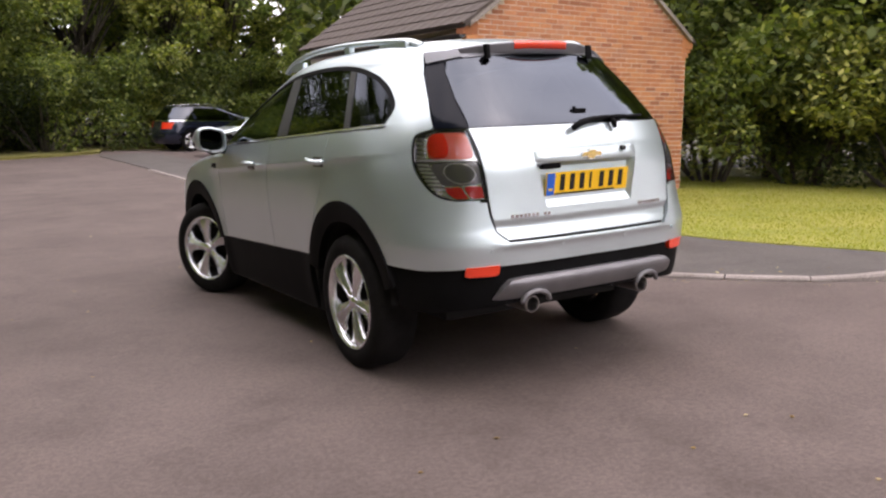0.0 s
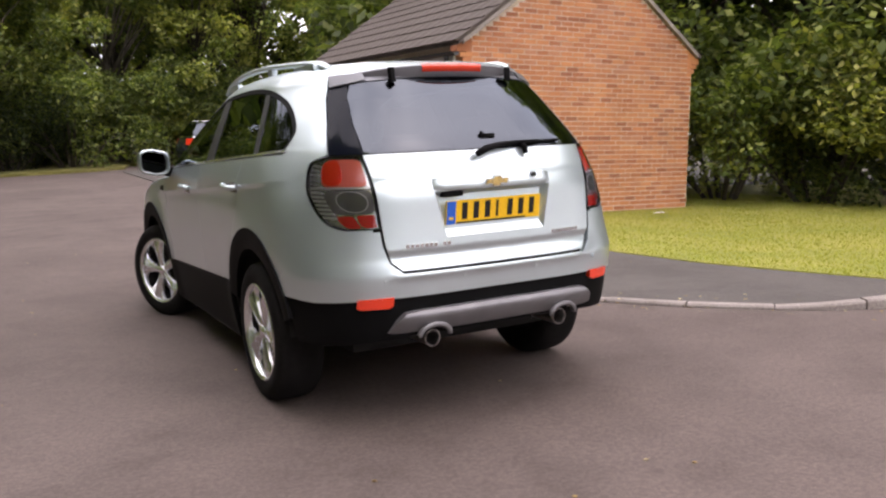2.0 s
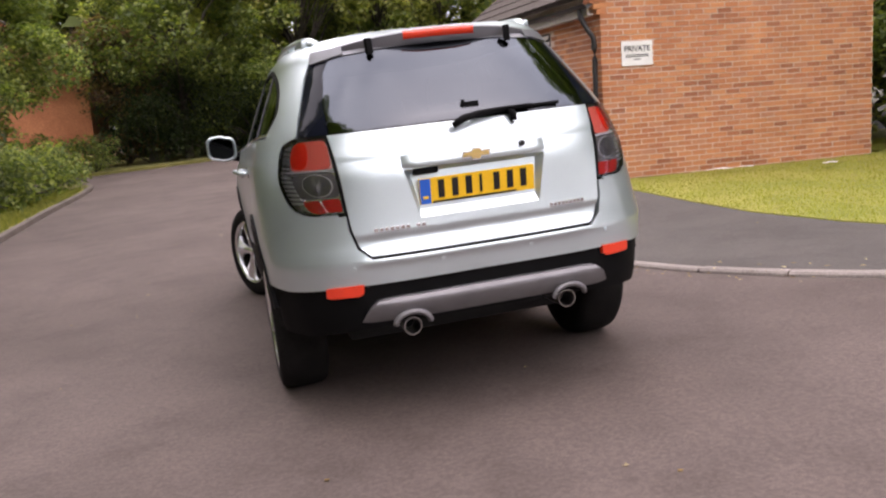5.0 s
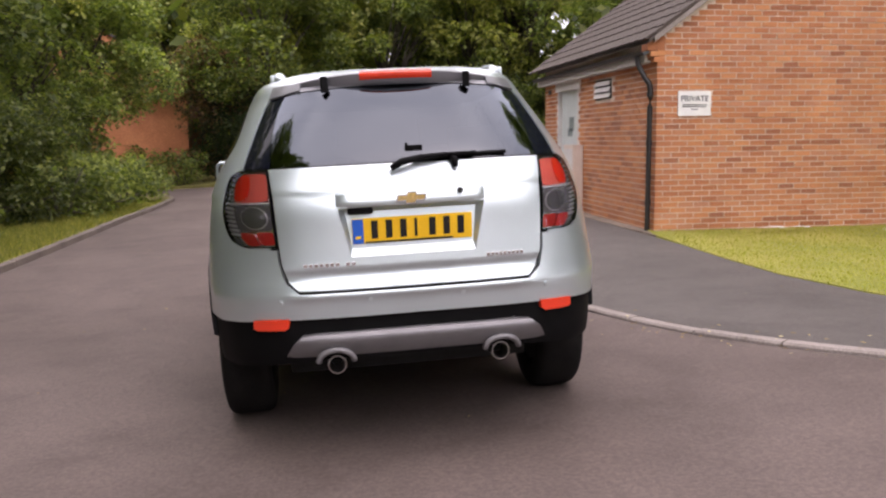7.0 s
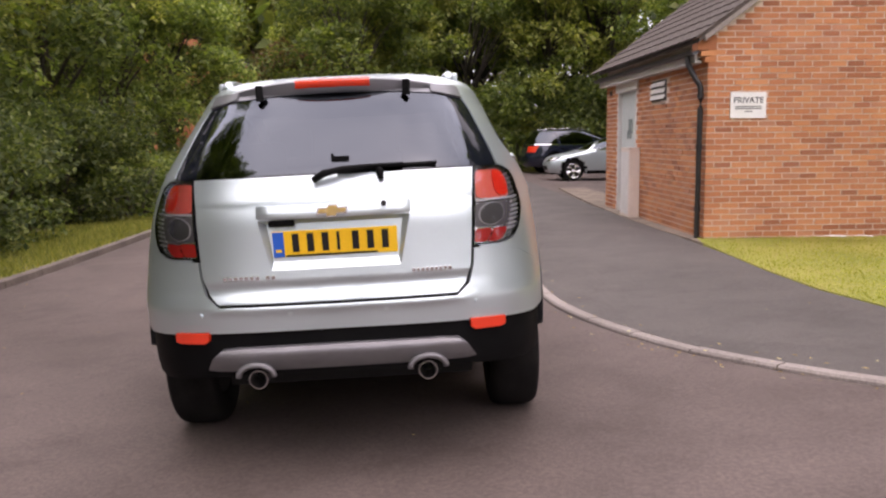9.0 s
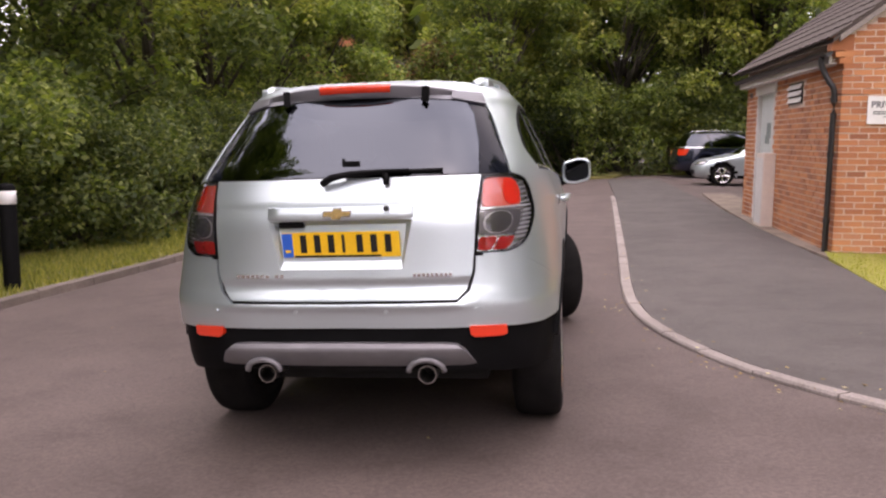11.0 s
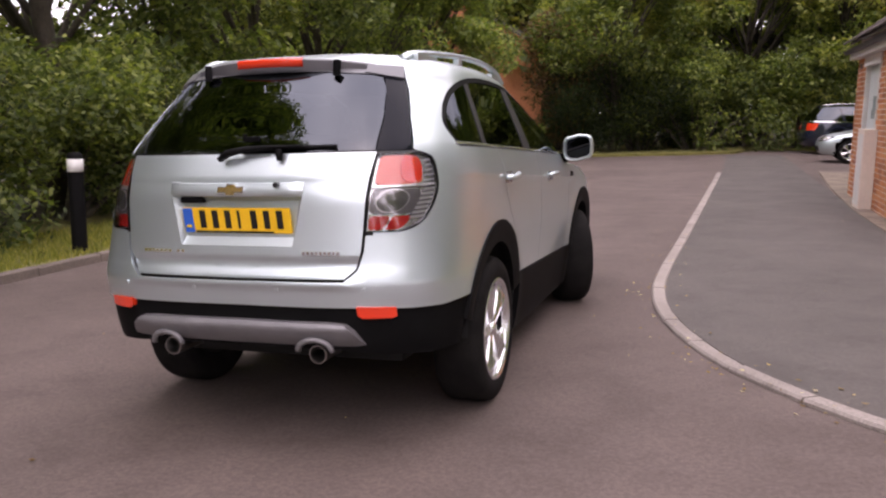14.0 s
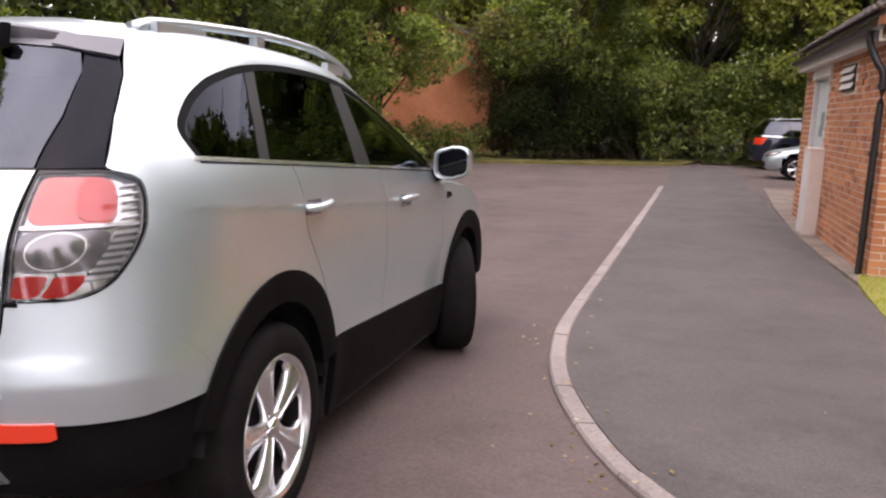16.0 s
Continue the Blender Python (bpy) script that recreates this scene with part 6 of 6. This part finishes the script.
FULL = [brick_mesh(0.209, 0.060, 0.05, k) for k in range(4)]
CLOSER = {}
HALF = [brick_mesh(0.097, 0.060, 0.05, k + 9) for k in range(2)]


def lay(wall_fn, length, top_fn, skip, single, tag):
    """Stretcher bond. wall_fn(u, z) gives the pose; single says which bricks are objects."""
    rest_v, rest_f = [], []
    rr = random.Random(7)
    row = 0
    z = GZ0 + 0.04
    while z < RIDGE_Z:
        u = 0.1075 if row % 2 == 0 else 0.0
        if row % 2:
            pieces = [(0.051, HALF)]
            u = 0.2195
        else:
            pieces = []
        while u < length - 0.05:
            pieces.append((u, FULL))
            u += 0.225
        last, kind = pieces[-1]
        gap = length - (last + (0.1075 if kind is FULL else 0.051)) - 0.004
        if gap > 0.03:
            w = round(gap - 0.010, 3)
            if w not in CLOSER:
                CLOSER[w] = [brick_mesh(w, 0.060, 0.05, 31)]
            pieces.append((length - 0.004 - w / 2, CLOSER[w]))
        for u, kind in pieces:
            half = 0.1075 if kind is FULL else 0.051
            if kind not in (FULL, HALF):
                half = length - 0.004 - u
            if u + half > length + 0.02 or z + 0.03 > top_fn(u - half) or z + 0.03 > top_fn(u + half) or skip(u, z):
                continue
            me = rr.choice(kind)
            m = wall_fn(u, z) @ pose(0, rr.uniform(-0.003, 0.002), 0)
            if single(u, z):
                ob = new("brick", me)
                ob.matrix_world = m
                ob.parent = wall
            else:
                b = len(rest_v)
                rest_v.extend([m @ v.co for v in me.vertices])
                rest_f.extend([[b + i for i in p.vertices] for p in me.polygons])
        row += 1
        z += 0.075
    me = bpy.data.meshes.new("bricks")
    me.from_pydata(rest_v, [], rest_f)
    tagged(part("brickwork", me, BRICK, wall), kind="stuff")


def gable_top(u):
    x = GX0 + u
    return GZ1 + SLOPE * (min(x, 2 * RIDGE_X - x) - GX0) + 0.055


lay(lambda u, z: pose(GX0 + u, GY0 - 0.002, z), GX1 - GX0, gable_top, lambda u, z: False, lambda u, z: u < 2.05 and 0.15 < z < 2.45, "front")
lay(lambda u, z: pose(GX0 - 0.002, GY1 - u, z, 0, 0, -90), GY1 - GY0, lambda u: GZ1 - 0.30, lambda u, z: (GY1 - DOOR_Y1 - 0.08 < u < GY1 - DOOR_Y0 + 0.08 and z < DOOR_Z + 0.04) or (GY1 - 9.87 < u < GY1 - 9.0 and 2.0 < z < 2.36), lambda u, z: False, "side")

bm = bmesh.new()
rows = []
for i, (x, dz) in enumerate(((-0.165, 0.0), (-0.12, 0.012), (-0.07, 0.0), (0.07, 0.0), (0.12, 0.012), (0.165, 0.0))):
    rows.append([bm.verts.new((x, y, z + dz)) for y, z in ((-0.02, 0.0), (-0.02, 0.024), (0.36, 0.024), (0.36, 0.0))])
for A, B in zip(rows, rows[1:]):
    for k in range(4):
        bm.faces.new((A[k], A[(k + 1) % 4], B[(k + 1) % 4], B[k]))
bm.faces.new(rows[0]); bm.faces.new(rows[-1])
bmesh.ops.recalc_face_normals(bm, faces=bm.faces[:])
tile_me = mesh_of(bm, "roof_tile")
tile_me.materials.append(TILE)
ang = math.degrees(math.atan(SLOPE))
rr = random.Random(3)
n_up = int((RIDGE_X - GX0 + EAVE) / math.cos(radians(ang)) / 0.30)
for i in range(n_up + 1):
    s = 0.30 * i
    x = GX0 - EAVE - 0.02 + s * math.cos(radians(ang))
    z = GZ1 - SLOPE * EAVE + 0.085 + s * math.sin(radians(ang))
    if x > RIDGE_X - 0.15:
        break
    for k in range(19):
        y = GY0 + 0.10 + 0.326 * k
        ob = new("roof_tile", tile_me)
        ob.matrix_world = pose(x, y, z, 0, 0, -90) @ pose(0, 0, 0, ang - 3.5, rr.uniform(-0.4, 0.4), rr.uniform(-0.5, 0.5))
        ob.parent = roof
bm = bmesh.new()
tube(bm, [(RIDGE_X, 0.0, 0.05), (RIDGE_X, 0.41, 0.05)], 0.11, 10)
ridge_me = mesh_of(bm, "ridge_tile")
ridge_me.materials.append(TILE)
for k in range(14):
    ob = new("ridge_tile", ridge_me)
    ob.location = (0, GY0 - 0.02 + 0.42 * k, RIDGE_Z)
    ob.parent = roof


# ---- grass blades, fallen leaves ----
def inside(x, y, poly):
    c = False
    for (x0, y0), (x1, y1) in zip(poly, poly[1:] + poly[:1]):
        if (y0 > y) != (y1 > y) and x < (x1 - x0) * (y - y0) / (y1 - y0) + x0:
            c = not c
    return c


def blades(name, poly, box_, n, tall, lift, material, label, seed):
    rr = random.Random(seed)
    V, F = [], []
    while len(F) < n:
        x, y = rr.uniform(box_[0], box_[1]), rr.uniform(box_[2], box_[3])
        if not inside(x, y, poly):
            n -= 0.2
            continue
        h = tall * rr.uniform(0.5, 1.3)
        a = rr.uniform(0, math.tau)
        w = 0.006 + 0.006 * rr.random()
        z = lie(x, y) + lift - 0.01
        dx, dy = math.cos(a) * w, math.sin(a) * w
        lx, ly = rr.uniform(-0.6, 0.6) * h, rr.uniform(-0.6, 0.6) * h
        b = len(V)
        V += [(x - dx, y - dy, z), (x + dx, y + dy, z), (x + lx, y + ly, z + h)]
        F.append((b, b + 1, b + 2))
    me = bpy.data.meshes.new(name)
    me.from_pydata(V, [], F)
    tagged(part(name, me, material), label, "grass", kind="stuff")


GRASS = leaf_mat("grass_blades", (0.25, 0.255, 0.05), (0.32, 0.32, 0.07), (0.40, 0.375, 0.10))
blades("lawn_grass", LAWN_OUT, (3.8, 12.0, 0.3, 9.5), 60000, 0.030, 0.036, GRASS, "short bright grass of the lawn", 1)
GRASS_D = leaf_mat("verge_blades", (0.10, 0.115, 0.025), (0.20, 0.205, 0.05), (0.36, 0.31, 0.09))
blades("verge_grass", VERGE_OUT, (-6.6, -4.3, -3.0, 19.0), 40000, 0.09, 0.09, GRASS_D, "rough grass of the verge", 2)
V, F = [], []
rr = random.Random(9)
for k in range(170):
    i = rr.randrange(20, len(KERB_R) - 8)
    px, py = KERB_R[i]
    x, y = px - rr.choice((0.17, 0.17, -0.03)) + rr.gauss(0, 0.07), py + rr.uniform(-0.4, 0.4)
    z = lie(x, y) + (0.004 if x < px - 0.14 else 0.034)
    s, a = rr.uniform(0.008, 0.022), rr.uniform(0, math.tau)
    b = len(V)
    for j in range(4):
        V.append((x + s * math.cos(a + j * math.pi / 2) * (1 if j % 2 else 0.6), y + s * math.sin(a + j * math.pi / 2) * (1 if j % 2 else 0.6), z + rr.uniform(0, 0.006)))
    F.append((b, b + 1, b + 2, b + 3))
for k in range(90):
    x, y = rr.uniform(-4.3, 3.6), rr.uniform(-3.0, 9)
    s, a = rr.uniform(0.005, 0.014), rr.uniform(0, math.tau)
    z = lie(x, y) + (0.031 if x > 1.7 and y > 2.2 else 0.004)
    b = len(V)
    for j in range(4):
        V.append((x + s * math.cos(a + j * math.pi / 2), y + s * math.sin(a + j * math.pi / 2), z + rr.uniform(0, 0.004)))
    F.append((b, b + 1, b + 2, b + 3))
me = bpy.data.meshes.new("fallen_leaves")
me.from_pydata(V, [], F)
FALLEN = leaf_mat("fallen_leaf", (0.16, 0.10, 0.04), (0.34, 0.22, 0.10), (0.55, 0.47, 0.36))
tagged(part("fallen_leaves", me, FALLEN), "scattered fallen leaves and grit along the kerb", "leaves", kind="stuff")
